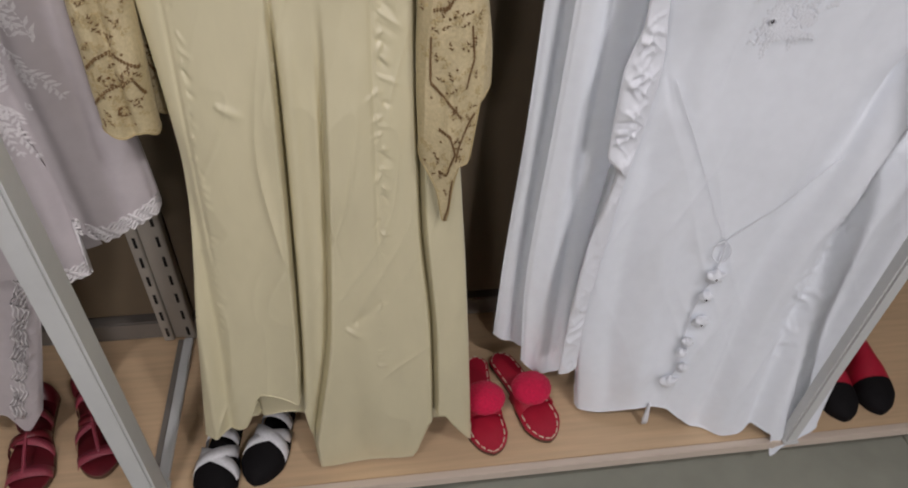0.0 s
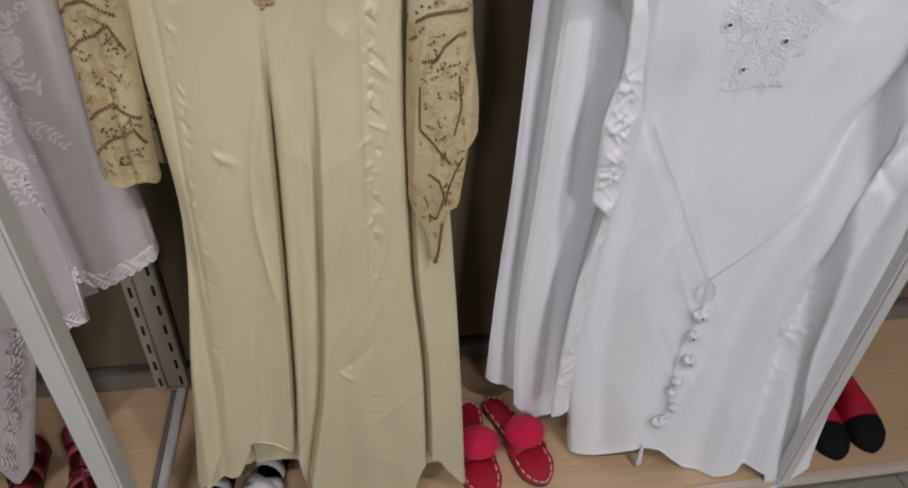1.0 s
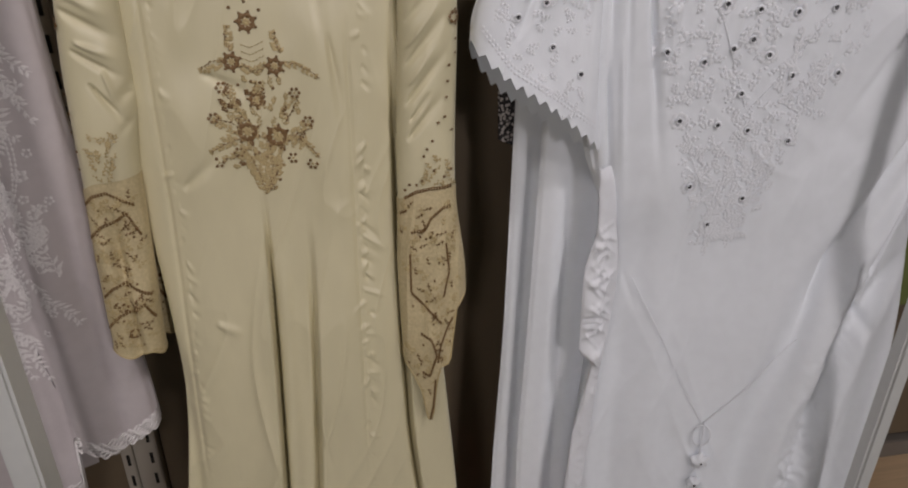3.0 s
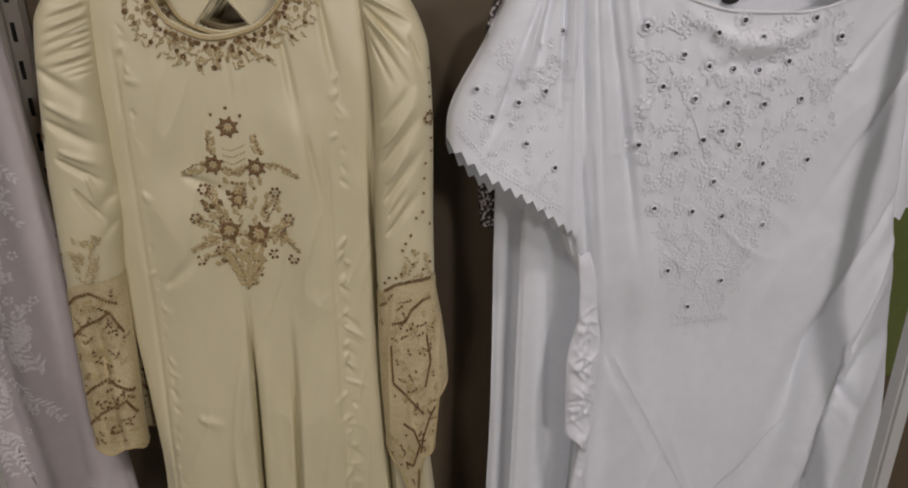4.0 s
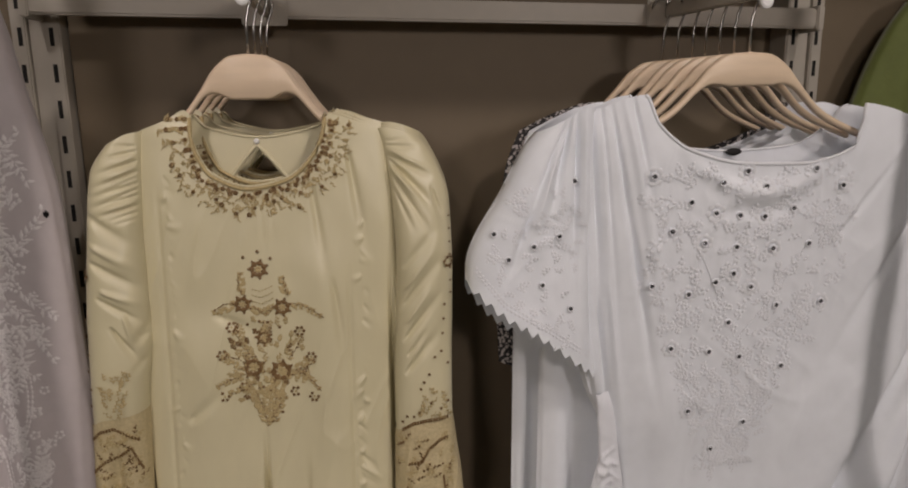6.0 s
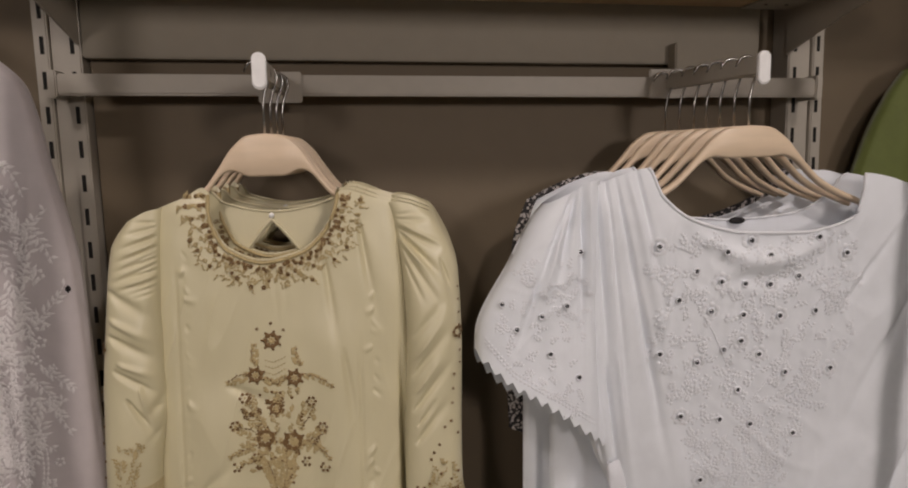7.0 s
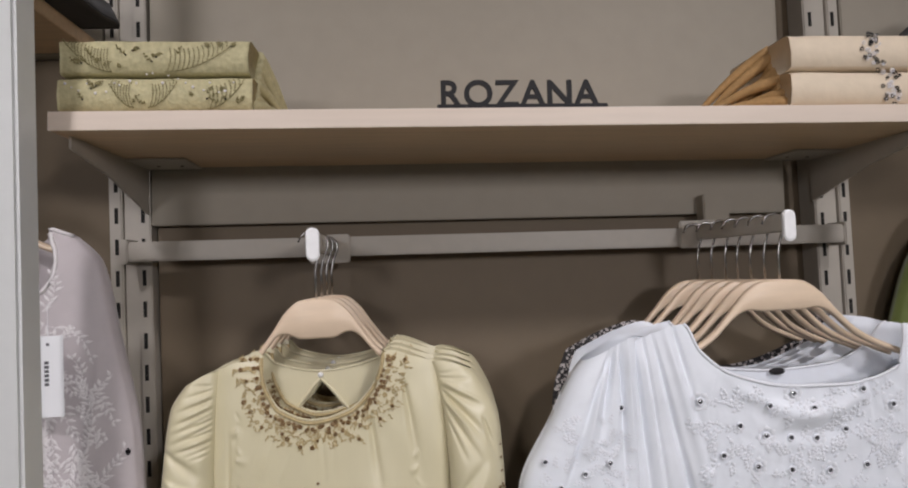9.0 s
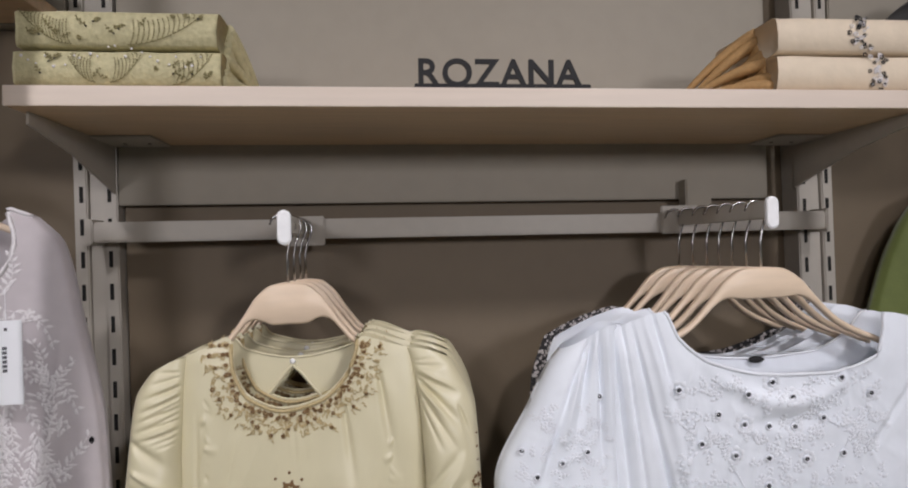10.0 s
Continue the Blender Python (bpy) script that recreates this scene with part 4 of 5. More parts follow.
def white_dress():
    d = thing("long_dress", "white cotton long dress with mirror-work embroidery and zigzag sleeve edges", "dress", "white dresses on one arm")
    drape = folds([(0.112, 1.345, 0.140, 1.09, 0.0040, 0.008), (0.136, 1.10, 0.196, 0.84, 0.0040, 0.008), (0.124, 1.34, 0.152, 1.10, 0.0060, -0.005), (0.140, 1.335, 0.168, 1.07, 0.0040, 0.009), (0.163, 1.10, 0.210, 0.81, 0.0045, 0.009),
                   (0.152, 1.345, 0.182, 1.10, 0.0060, -0.005), (0.150, 1.36, 0.196, 1.04, 0.0040, 0.008), (0.176, 1.12, 0.222, 0.83, 0.0060, -0.005), (0.166, 1.35, 0.240, 1.03, 0.0045, 0.007), (0.205, 1.19, 0.262, 0.93, 0.0060, 0.006), (0.182, 1.36, 0.262, 1.06, 0.0070, -0.004),
                   (0.190, 1.375, 0.225, 1.24, 0.0040, 0.005), (0.56, 1.30, 0.47, 1.16, 0.0060, 0.005), (0.60, 1.22, 0.50, 1.00, 0.0070, 0.006), (0.44, 1.335, 0.46, 1.25, 0.0050, 0.004),
                   (0.63, 1.02, 0.545, 0.80, 0.0100, 0.012), (0.66, 0.98, 0.575, 0.76, 0.0090, -0.010), (0.55, 0.82, 0.485, 0.52, 0.0100, 0.010), (0.585, 0.80, 0.520, 0.50, 0.0090, -0.008), (0.64, 0.90, 0.575, 0.64, 0.0060, 0.010), (0.60, 0.74, 0.64, 0.68, 0.0080, 0.008)])
    body = Cloth(
        [(1.39, 0.117, 0.580, 0.841, 0.841, 0.050), (1.34, 0.113, 0.599, 0.840, 0.840, 0.055), (1.25, 0.117, 0.612, 0.850, 0.846, 0.055), (1.02, 0.147, 0.650, 0.876, 0.858, 0.05), (0.83, 0.212, 0.680, 0.892, 0.850, 0.05), (0.69, 0.192, 0.690, 0.888, 0.832, 0.05),
         (0.4, 0.176, 0.690, 0.872, 0.795, 0.05), (0.2, 0.192, 0.660, 0.842, 0.745, 0.05), (0.06, 0.206, 0.640, 0.818, 0.702, 0.045)],
        top=[(0, 1.355), (0.10, 1.378), (0.185, 1.388), (0.225, 1.352), (0.31, 1.319), (0.46, 1.301), (0.62, 1.299), (0.77, 1.316), (0.81, 1.352), (0.83, 1.374), (0.9, 1.368), (1, 1.345)],
        hem=[(0, 0.112), (0.1, 0.120), (0.22, 0.140), (0.34, 0.152), (0.42, 0.128), (0.5, 0.104), (0.66, 0.106), (0.74, 0.122), (0.79, 0.122), (0.82, 0.08), (0.838, 0.062), (0.87, 0.085), (0.92, 0.104), (1, 0.13)],
        top_back=[(0, 1.355), (0.185, 1.388), (0.24, 1.342), (0.35, 1.318), (0.5, 1.313), (0.66, 1.318), (0.77, 1.342), (0.85, 1.372), (1, 1.345)],
        hem_back=[(0, 0.15), (0.5, 0.14), (1, 0.13)],
        creases=[
            ("groove", [(1.0, 0.655), (0.8, 0.545), (0.6, 0.485), (0.4, 0.455), (0.1, 0.430)], 0.028, 0.016, 0.05, 0.98),
            ("ridge", [(1.0, 0.700), (0.8, 0.590), (0.6, 0.525), (0.4, 0.490), (0.1, 0.465)], 0.026, 0.012, 0.05, 0.98),
            ("groove", [(0.9, 0.700), (0.6, 0.575), (0.3, 0.540), (0.1, 0.525)], 0.016, 0.014, 0.05, 0.85),
            ("ridge", [(0.8, 0.66), (0.5, 0.595), (0.1, 0.555)], 0.020, 0.010, 0.05, 0.80),           
            ("ridge", [(1.1, 0.245), (0.7, 0.285), (0.2, 0.295)], 0.020, 0.007, 0.12, 1.05),
            ("groove", [(0.80, 0.232), (0.4, 0.235), (0.1, 0.255)], 0.018, 0.010, 0.10, 0.76),
            ("groove", [(0.82, 0.222), (0.74, 0.252)], 0.004, 0.005, 0.735, 0.835),
            ("groove", [(0.6, 0.345), (0.3, 0.335), (0.1, 0.325)], 0.028, 0.007, 0.12, 0.55),
            ("ridge", [(1.255, 0.34), (1.0, 0.34)], 0.08, 0.006, 1.20, 1.29),
            ("pucker", [(0.9, 0.63), (0.5, 0.56), (0.1, 0.53)], 0.035, 0.0060, 0.25, 0.85),
        ],
        wrinkle=0.006, wscale=(9, 2.2), fine=0.0009, seed=11, crush=((84, 13, 1.6, 0.005, 0.1, 1.0), (66, 16, 2.2, 0.004, 0.15, 1.0), (118, 20, 3, 0.002, 0.2, 0.85), (75, 22, 5, 0.005, 0.85, 1.37), (140, 26, 6, 0.003, 0.9, 1.36), (25, 48, 16, 0.0015, 0.92, 1.36), (160, 52, 18, 0.0015, 0.92, 1.36)),
        extra=lambda x, z: drape(x, z) + -0.007 * np.exp(-((z - 1.262 - 0.25 * (x - 0.37) ** 2 / 0.06) / 0.011) ** 2) * np.exp(-((x - 0.37) / 0.075) ** 2) + 0.004 * np.exp(-((z - 1.238) / 0.010) ** 2) * np.exp(-((x - 0.36) / 0.06) ** 2))
    body.mesh("body", WHITE, d, nu=250, nv=240)
    body.hem_roll(d, WHITE, 0.0016)
    us = np.linspace(0.185, 0.83, 70)
    zs = glide(us, body.top)
    neck = np.stack([*body.place(us, zs), zs], -1)
    link("neck_binding", *tube(neck, 0.0022, 8), WHITE_THREAD, d)
    us = np.linspace(0.185, 0.85, 50)
    zs = glide(us, body.top_back)
    link("back_neck_binding", *tube(np.stack([*body.place(us, zs, True), zs], -1), 0.0018, 6), WHITE_THREAD, d)
    bm = bmesh.new()
    bmesh.ops.create_uvsphere(bm, u_segments=14, v_segments=8, radius=1)
    bm.transform(Matrix.Translation((0.352, 0.889, 1.312)) @ Matrix.Diagonal((0.012, 0.0015, 0.005, 1)))
    part("neck_label", bm, SIGN, d, "small dark woven neck label", smooth=True)
    mirrors(body, WHITE_DOTS, d)
    st = Stitches(body, 0.0010, 1.0)
    rng = random.Random(12)
    for k in range(430):
        z = rng.uniform(0.86, 1.29)
        half = 0.018 + 0.135 * min(1, max(0, (z - 0.86) / 0.30))
        x = 0.362 + rng.uniform(-half, half)
        t = rng.choice((1.57, -1.57, 1.57, 0.0, 3.14, 0.8, 2.3)) + rng.uniform(-0.25, 0.25)
        l = rng.uniform(0.012, 0.028)
        st.sprig(x, z, x + l * math.cos(t), z + l * math.sin(t), rng.randint(4, 7), 0.0092, rng.uniform(-0.2, 0.2), 0.30)
    for x, z in WHITE_DOTS[::2]:
        st.flower(x, z, 0.014, 7, 0.42)
    for pts in ([(0.255, 1.24), (0.30, 1.17), (0.355, 1.06)], [(0.455, 1.21), (0.41, 1.13), (0.36, 1.06)], [(0.365, 1.06), (0.362, 0.90)], [(0.28, 1.02), (0.34, 0.90)], [(0.43, 1.0), (0.385, 0.90)]):
        st.line(pts, 0.0013, 0.004)
    st.finish("white_embroidery", WHITE_THREAD, d, "raised white stitched sprays")

    # short sleeves with a zigzag edge
    sl_left = Cloth([(1.372, 0.100, 0.155, 0.840, 0.838, 0.05), (1.33, 0.060, 0.156, 0.838, 0.836, 0.06), (1.277, 0.032, 0.156, 0.838, 0.838, 0.07), (1.174, -0.016, 0.160, 0.840, 0.854, 0.08), (1.02, -0.020, 0.166, 0.838, 0.856, 0.08)],
                    top=[(0, 1.345), (0.6, 1.374), (1, 1.372)], hem=zigzag([(0, 1.158), (0.25, 1.118), (0.55, 1.082), (1, 1.012)], 12, 0.010), hem_back=zigzag([(0, 1.150), (0.25, 1.095), (0.55, 1.055), (1, 1.0)], 12, 0.010),
                    extra=folds([(0.108, 1.352, 0.082, 1.22, 0.0045, 0.008), (0.118, 1.35, 0.122, 1.12, 0.0045, 0.008), (0.100, 1.345, 0.048, 1.21, 0.0050, 0.007), (0.128, 1.35, 0.140, 1.10, 0.0060, -0.005), (0.094, 1.33, 0.060, 1.20, 0.0050, -0.005), (0.06, 1.24, 0.03, 1.15, 0.0050, 0.005)]),
                    creases=[("ridge", [(1.33, 0.13), (1.05, 0.135)], 0.012, 0.004, 1.0, 1.32), ("groove", [(1.33, 0.145), (1.05, 0.153)], 0.006, 0.010, 1.0, 1.45)],
                    wrinkle=0.007, wscale=(13, 8), seed=14, power=2.4, fine=0.0010, crush=((60, 18, 6, 0.004, 1.0, 1.37), (20, 46, 16, 0.003, 1.0, 1.37)))
    ob = sl_left.mesh("sleeve", WHITE, d, nu=221, nv=70)
    mirrors(sl_left, [(0.015, 1.22), (0.065, 1.203), (0.033, 1.187), (0.098, 1.215), (0.077, 1.152), (0.116, 1.118), (0.116, 1.284)], ob, 0.003)
    st = Stitches(sl_left, 0.0008, 1.0)
    for k in range(110):
        z = rng.uniform(1.06, 1.28)
        x = rng.uniform(0.01, 0.125)
        if x > float(sl_left.col(1, z)) + 0.016 and z > 1.165 - 1.1 * x:
            t = rng.uniform(0, 6.3)
            st.sprig(x, z, x + 0.014 * math.cos(t), z + 0.014 * math.sin(t), 5, 0.006, 0, 0.42)
    for o in (0.012, 0.018):
        st.line([(-0.008, 1.160 + o), (0.03, 1.112 + o), (0.085, 1.078 + o), (0.15, 1.03 + o)], 0.002, 0.006)
    st.finish("sleeve_embroidery", WHITE_THREAD, ob)
    sl_right = Cloth([(1.378, 0.540, 0.580, 0.845, 0.847, 0.045), (1.31, 0.570, 0.680, 0.848, 0.852, 0.06), (1.2, 0.615, 0.745, 0.866, 0.868, 0.07), (0.95, 0.625, 0.775, 0.862, 0.866, 0.08)],
                     top=[(0, 1.366), (1, 1.350)], hem=zigzag([(0, 0.975), (0.5, 1.05), (1, 1.13)], 10, 0.013), wrinkle=0.006, wscale=(13, 8), seed=15, power=2.4)
    sl_right.mesh("sleeve", WHITE, d, nu=121, nv=60)
    # satin tie at the side
    tie = Cloth([(0.985, 0.166, 0.192, 0.878, 0.886, 0.008), (0.89, 0.172, 0.205, 0.876, 0.886, 0.010), (0.815, 0.157, 0.214, 0.872, 0.882, 0.012), (0.69, 0.160, 0.204, 0.868, 0.876, 0.012), (0.66, 0.180, 0.200, 0.868, 0.876, 0.010), (0.53, 0.160, 0.192, 0.862, 0.868, 0.010), (0.37, 0.150, 0.182, 0.850, 0.858, 0.010), (0.22, 0.150, 0.186, 0.842, 0.850, 0.010)],
                top=[(0, 0.98), (1, 0.985)], hem=[(0, 0.22), (1, 0.23)], creases=[("pucker", [(0.9, 0.185), (0.5, 0.178), (0.2, 0.170)], 0.03, 0.006, 0.2, 0.95)], wrinkle=0.005, wscale=(30, 22), fine=0.002, seed=21, power=2.2)
    tie.mesh("side_tie", WHITE_SATIN, d, "crumpled white satin tie", nu=40, nv=220)
    # drawstring, bow and rosettes hanging in front
    f = lambda x, z, o=0.004: (x, float(body.front(np.array(x), np.array(z))) - o, z)
    cords = [tube([f(0.240 + 0.139 * s, 0.80 - 0.27 * s) for s in np.linspace(0, 1, 24)], 0.0006, 5), tube([f(0.52 - 0.14 * s, 0.68 - 0.15 * s) for s in np.linspace(0, 1, 16)], 0.0009, 5),
             tube([f(0.382 - 0.032 * s + 0.004 * math.sin(9 * s), 0.53 - 0.31 * s, 0.006) for s in np.linspace(0, 1, 30)], 0.0013, 5)]
    for sx in (-1, 1):
        cords.append(tube([f(0.380 + sx * 0.011 * math.sin(t) * (1 + 0.3 * math.sin(t)), 0.53 - 0.042 * (1 - math.cos(t)) / 2, 0.006) for t in np.linspace(0, math.pi, 14)], 0.0012, 5))
    link("drawstring", *gather(cords), WHITE_THREAD, d)
    for k, (x, z, r) in enumerate(((0.380, 0.462, 0.017), (0.374, 0.418, 0.012), (0.378, 0.364, 0.015), (0.364, 0.318, 0.011), (0.359, 0.292, 0.011), (0.366, 0.262, 0.011), (0.349, 0.222, 0.017))):
        c = np.array(f(x, z, 0.010))
        bm = bmesh.new()
        bmesh.ops.create_icosphere(bm, subdivisions=3, radius=1)
        for v in bm.verts:
            w = 0.86 + 0.24 * math.sin((5 + k % 2) * math.atan2(v.co.z, v.co.x) + 2.5 * v.co.y + k) + 0.22 * noise.noise(v.co * 5 + Vector((k, 0, 0)))
            v.co = Vector((c[0] + r * v.co.x * w, c[1] + 0.009 * v.co.y, c[2] + r * v.co.z * w * 0.9))
        ro = part("rosette", bm, WHITE_THREAD, d, smooth=True)
        if k < 3:
            bm = bmesh.new()
            bmesh.ops.create_uvsphere(bm, u_segments=10, v_segments=6, radius=0.0026)
            bm.transform(Matrix.Translation((c[0] - 0.002, c[1] - 0.0075, c[2])))
            part("bead", bm, SIGN, ro, smooth=True)
    tassel = [tube([(0.325 + 0.004 * math.sin(k * 1.3) * s, 0.800 - 0.004 * s + 0.003 * math.cos(k * 2.1) * s, 0.165 - 0.052 * s - 0.003 * (k % 3)) for s in np.linspace(0, 1, 8)], 0.0026, 6) for k in range(9)]
    link("tassel", *gather(tassel), WHITE_THREAD, d, "short white cord tassel")
    return d


white_dress()


def plain_dress(name, label, mat, rows, hem, top, seed, wr=0.0035, nu=110, nv=110, group="white dresses on one arm", creases=()):
    d = thing(name, label, "dress", group)
    c = Cloth(rows, top=top, hem=hem, wrinkle=wr, wscale=(10, 2.5), seed=seed, creases=creases)
    c.mesh("body", mat, d, nu=nu, nv=nv)
    c.hem_roll(d, mat, 0.0014)
    return d, c


TOPS = [(0, 1.340), (0.1, 1.368), (0.19, 1.380), (0.27, 1.338), (0.5, 1.302), (0.73, 1.338), (0.82, 1.376), (0.9, 1.366), (1, 1.335)]
plain_dress("long_dress", "plain white cotton long dress hanging behind the embroidered one", WHITE,
            [(1.385, 0.115, 0.60, 0.945, 0.945, 0.025), (1.30, 0.090, 0.62, 0.935, 0.935, 0.03), (1.05, 0.103, 0.63, 0.935, 0.935, 0.03), (0.7, 0.098, 0.64, 0.932, 0.925, 0.03), (0.4, 0.090, 0.64, 0.925, 0.905, 0.03), (0.1, 0.105, 0.62, 0.905, 0.870, 0.03)],
            [(0, 0.17), (0.08, 0.14), (0.14, 0.15), (0.22, 0.19), (0.4, 0.17), (1, 0.17)], TOPS, 31,
            creases=[("ridge", [(1.0, 0.125), (0.2, 0.130)], 0.012, 0.005, 0.1, 1.0), ("groove", [(1.0, 0.15), (0.2, 0.155)], 0.008, 0.006, 0.1, 1.0)])
plain_dress("long_dress", "plain white cotton long dress hanging behind the embroidered one", WHITE,
            [(1.385, 0.120, 0.60, 0.990, 0.985, 0.02), (1.30, 0.085, 0.62, 0.985, 0.980, 0.025), (1.05, 0.074, 0.63, 0.980, 0.975, 0.025), (0.7, 0.070, 0.64, 0.978, 0.972, 0.025), (0.4, 0.058, 0.64, 0.972, 0.960, 0.025), (0.1, 0.050, 0.62, 0.960, 0.930, 0.025)],
            [(0, 0.195), (0.06, 0.18), (0.14, 0.155), (0.3, 0.16), (1, 0.17)], TOPS, 32,
            creases=[("ridge", [(1.0, 0.088), (0.2, 0.072)], 0.008, 0.004, 0.1, 1.0), ("groove", [(1.0, 0.105), (0.2, 0.09)], 0.006, 0.005, 0.1, 1.0)])
plain_dress("printed_dress", "black and white printed dress hanging at the back of the arm", PRINT,
            [(1.385, 0.115, 0.60, 1.018, 1.018, 0.02), (1.345, 0.092, 0.61, 1.016, 1.016, 0.02), (1.27, 0.066, 0.62, 1.015, 1.015, 0.02), (1.1, 0.055, 0.62, 1.015, 1.015, 0.02), (0.95, 0.060, 0.62, 1.015, 1.015, 0.02)],
            [(0, 0.985), (0.15, 0.96), (1, 0.97)], TOPS, 33)
for k, y in enumerate((0.861, 0.888, 0.915, 0.942, 0.968, 1.0, 1.033)):
    hanger(0.352 - 0.14 * (y - 0.834) - 0.07 * (y - 0.861), y, 1.4395, (1, -2, 2, -1, 3, -2, 1)[k], (0.93, 0.91, 0.94, 0.93, 0.91, 0.94, 0.93)[k], "hangers of the white dresses", 0.042)


# ---- neighbouring bays' clothes ----
def lilac_set():
    d = thing("embroidered_kurta", "lilac grey chiffon kurta with silvery embroidery and lace edges", "kurta")
    creases = [("groove", [(1.2, -0.60), (0.6, -0.585)], 0.012, 0.012, 0.55, 1.2), ("ridge", [(1.2, -0.565), (0.6, -0.545)], 0.016, 0.008, 0.5, 1.2), ("groove", [(1.2, -0.53), (0.6, -0.515)], 0.010, 0.006, 0.5, 1.0)]
    body = Cloth([(1.545, -0.80, -0.588, 0.880, 0.890, 0.03), (1.50, -0.86, -0.548, 0.868, 0.880, 0.05), (1.42, -0.90, -0.532, 0.860, 0.876, 0.06), (1.27, -0.92, -0.504, 0.856, 0.872, 0.06), (1.1, -0.93, -0.497, 0.856, 0.870, 0.06), (0.93, -0.93, -0.490, 0.860, 0.874, 0.06), (0.78, -0.93, -0.494, 0.866, 0.878, 0.06), (0.72, -0.93, -0.476, 0.868, 0.878, 0.06), (0.5, -0.93, -0.468, 0.870, 0.880, 0.06)],
                 top=[(0, 1.50), (0.3, 1.53), (0.45, 1.44), (0.80, 1.465), (0.93, 1.545), (1, 1.535)], top_back=[(0, 1.50), (0.3, 1.53), (0.6, 1.515), (0.93, 1.545), (1, 1.535)], hem=[(0, 0.50), (0.55, 0.52), (0.64, 0.515), (0.755, 0.528), (0.757, 0.60), (0.85, 0.592), (1, 0.618)], creases=creases, wrinkle=0.008, wscale=(14, 3), seed=41, crush=((85, 14, 3, 0.006, 0.5, 1.5), (60, 14, 4, 0.004, 0.5, 1.4)))
    body.mesh("body", LILAC, d, nu=170, nv=170)
    link("neck_trim", *tube(body.top_line[::3], 0.003, 6), LILAC_THREAD, d)
    lace = []
    for k in range(2):
        line = body.hem_line
        sel = line[(line[:, 0] > (-0.566 if k == 0 else -0.64)) & (line[:, 0] < (-0.466 if k == 0 else -0.572))]
        for o in range(6):
            lace.append(tube([p + np.array([0, -0.002 - 0.002 * math.sin(i * 0.9 + o), 0.003 + 0.0042 * o + 0.0020 * math.sin(i * 1.3 + 2 * o)]) for i, p in enumerate(sel)], 0.0021, 5))
    tagged(link("lace_edge", *gather(lace), LILAC_THREAD, d, "silvery lace hem edge"), kind="stuff")
    st = Stitches(body, 0.001)
    rng = random.Random(44)
    for k in range(150):
        z = rng.uniform(0.78, 1.44)
        x = -0.615 + 0.045 * math.sin(z * 7) + rng.gauss(0, 0.050)
        if -0.90 < x < float(body.col(2, z)) - 0.035:
            t = rng.choice((-1.9, -1.35, -1.0, 1.2, 1.8)) + rng.uniform(-0.3, 0.3)
            l = rng.uniform(0.04, 0.075)
            st.sprig(x, z, x + l * math.cos(t), z + l * math.sin(t), 13, 0.0135, rng.uniform(-0.2, 0.2), 0.17)
    for k in range(150):
        z = rng.uniform(0.78, 1.46)
        x = -0.62 + 0.05 * math.sin(z * 7) + rng.gauss(0, 0.055)
        if x < float(body.col(2, z)) - 0.035:
            st.flower(x, z, rng.uniform(0.005, 0.009), 5, 0.3)
    chains = [[(x0 + 0.05 * math.sin(t), z0 + 0.09 * math.cos(t)) for t in np.linspace(0.3, 2.8, 16)] for x0, z0 in ((-0.625, 1.17), (-0.60, 1.05), (-0.64, 0.93))]
    chains += [[(x0 - 0.06, 1.395), (x0 - 0.02, 1.408), (x0 + 0.004, 1.412)] for x0 in (-0.570, -0.60)] + [[(-0.64, 1.36), (-0.645, 1.2), (-0.70, 1.12)]]
    for pts in chains:
        for o in (-0.0022, 0.0022):
            st.line([(x + o, z + o) for x, z in pts], 0.0016, 0.006)
    st.finish("silver_embroidery", LILAC_THREAD, d, "silvery leaf sprays")
    under = Cloth([(0.60, -0.90, -0.655, 0.900, 0.900, 0.03), (0.45, -0.90, -0.690, 0.890, 0.890, 0.03), (0.12, -0.93, -0.790, 0.870, 0.870, 0.03)], top=[(0, 0.60), (1, 0.60)], hem=[(0, 0.16), (0.6, 0.2), (0.85, 0.15), (1, 0.19)],
                  creases=[("pucker", [(0.6, -0.66), (0.12, -0.80)], 0.02, 0.004, 0.1, 0.6)], wrinkle=0.008, wscale=(22, 5), seed=47)
    under.mesh("scarf", LILAC, d, "lilac scarf with a lace edge", nu=50, nv=80)
    pts = [(-0.665 - 0.13 * s + 0.003 * math.sin(40 * s), 0.895 - 0.02 * s, 0.56 - 0.37 * s) for s in np.linspace(0, 1, 60)]
    tagged(link("scarf_lace", *gather([*(tube([(x - 0.006 * q + 0.002 * math.sin(i * 1.7 + q), y - 0.002 - 0.002 * math.sin(i * 0.9 + q), z) for i, (x, y, z) in enumerate(pts)], 0.0018, 5) for q in range(4))]), LILAC_THREAD, d), kind="stuff")
    bm = box((-0.5110, 0.868, 1.257), (-0.505, 0.873, 1.266), 0.002)
    part("security_clip", bm, BLACK_LEATHER, d, "black plastic clip")
    return d


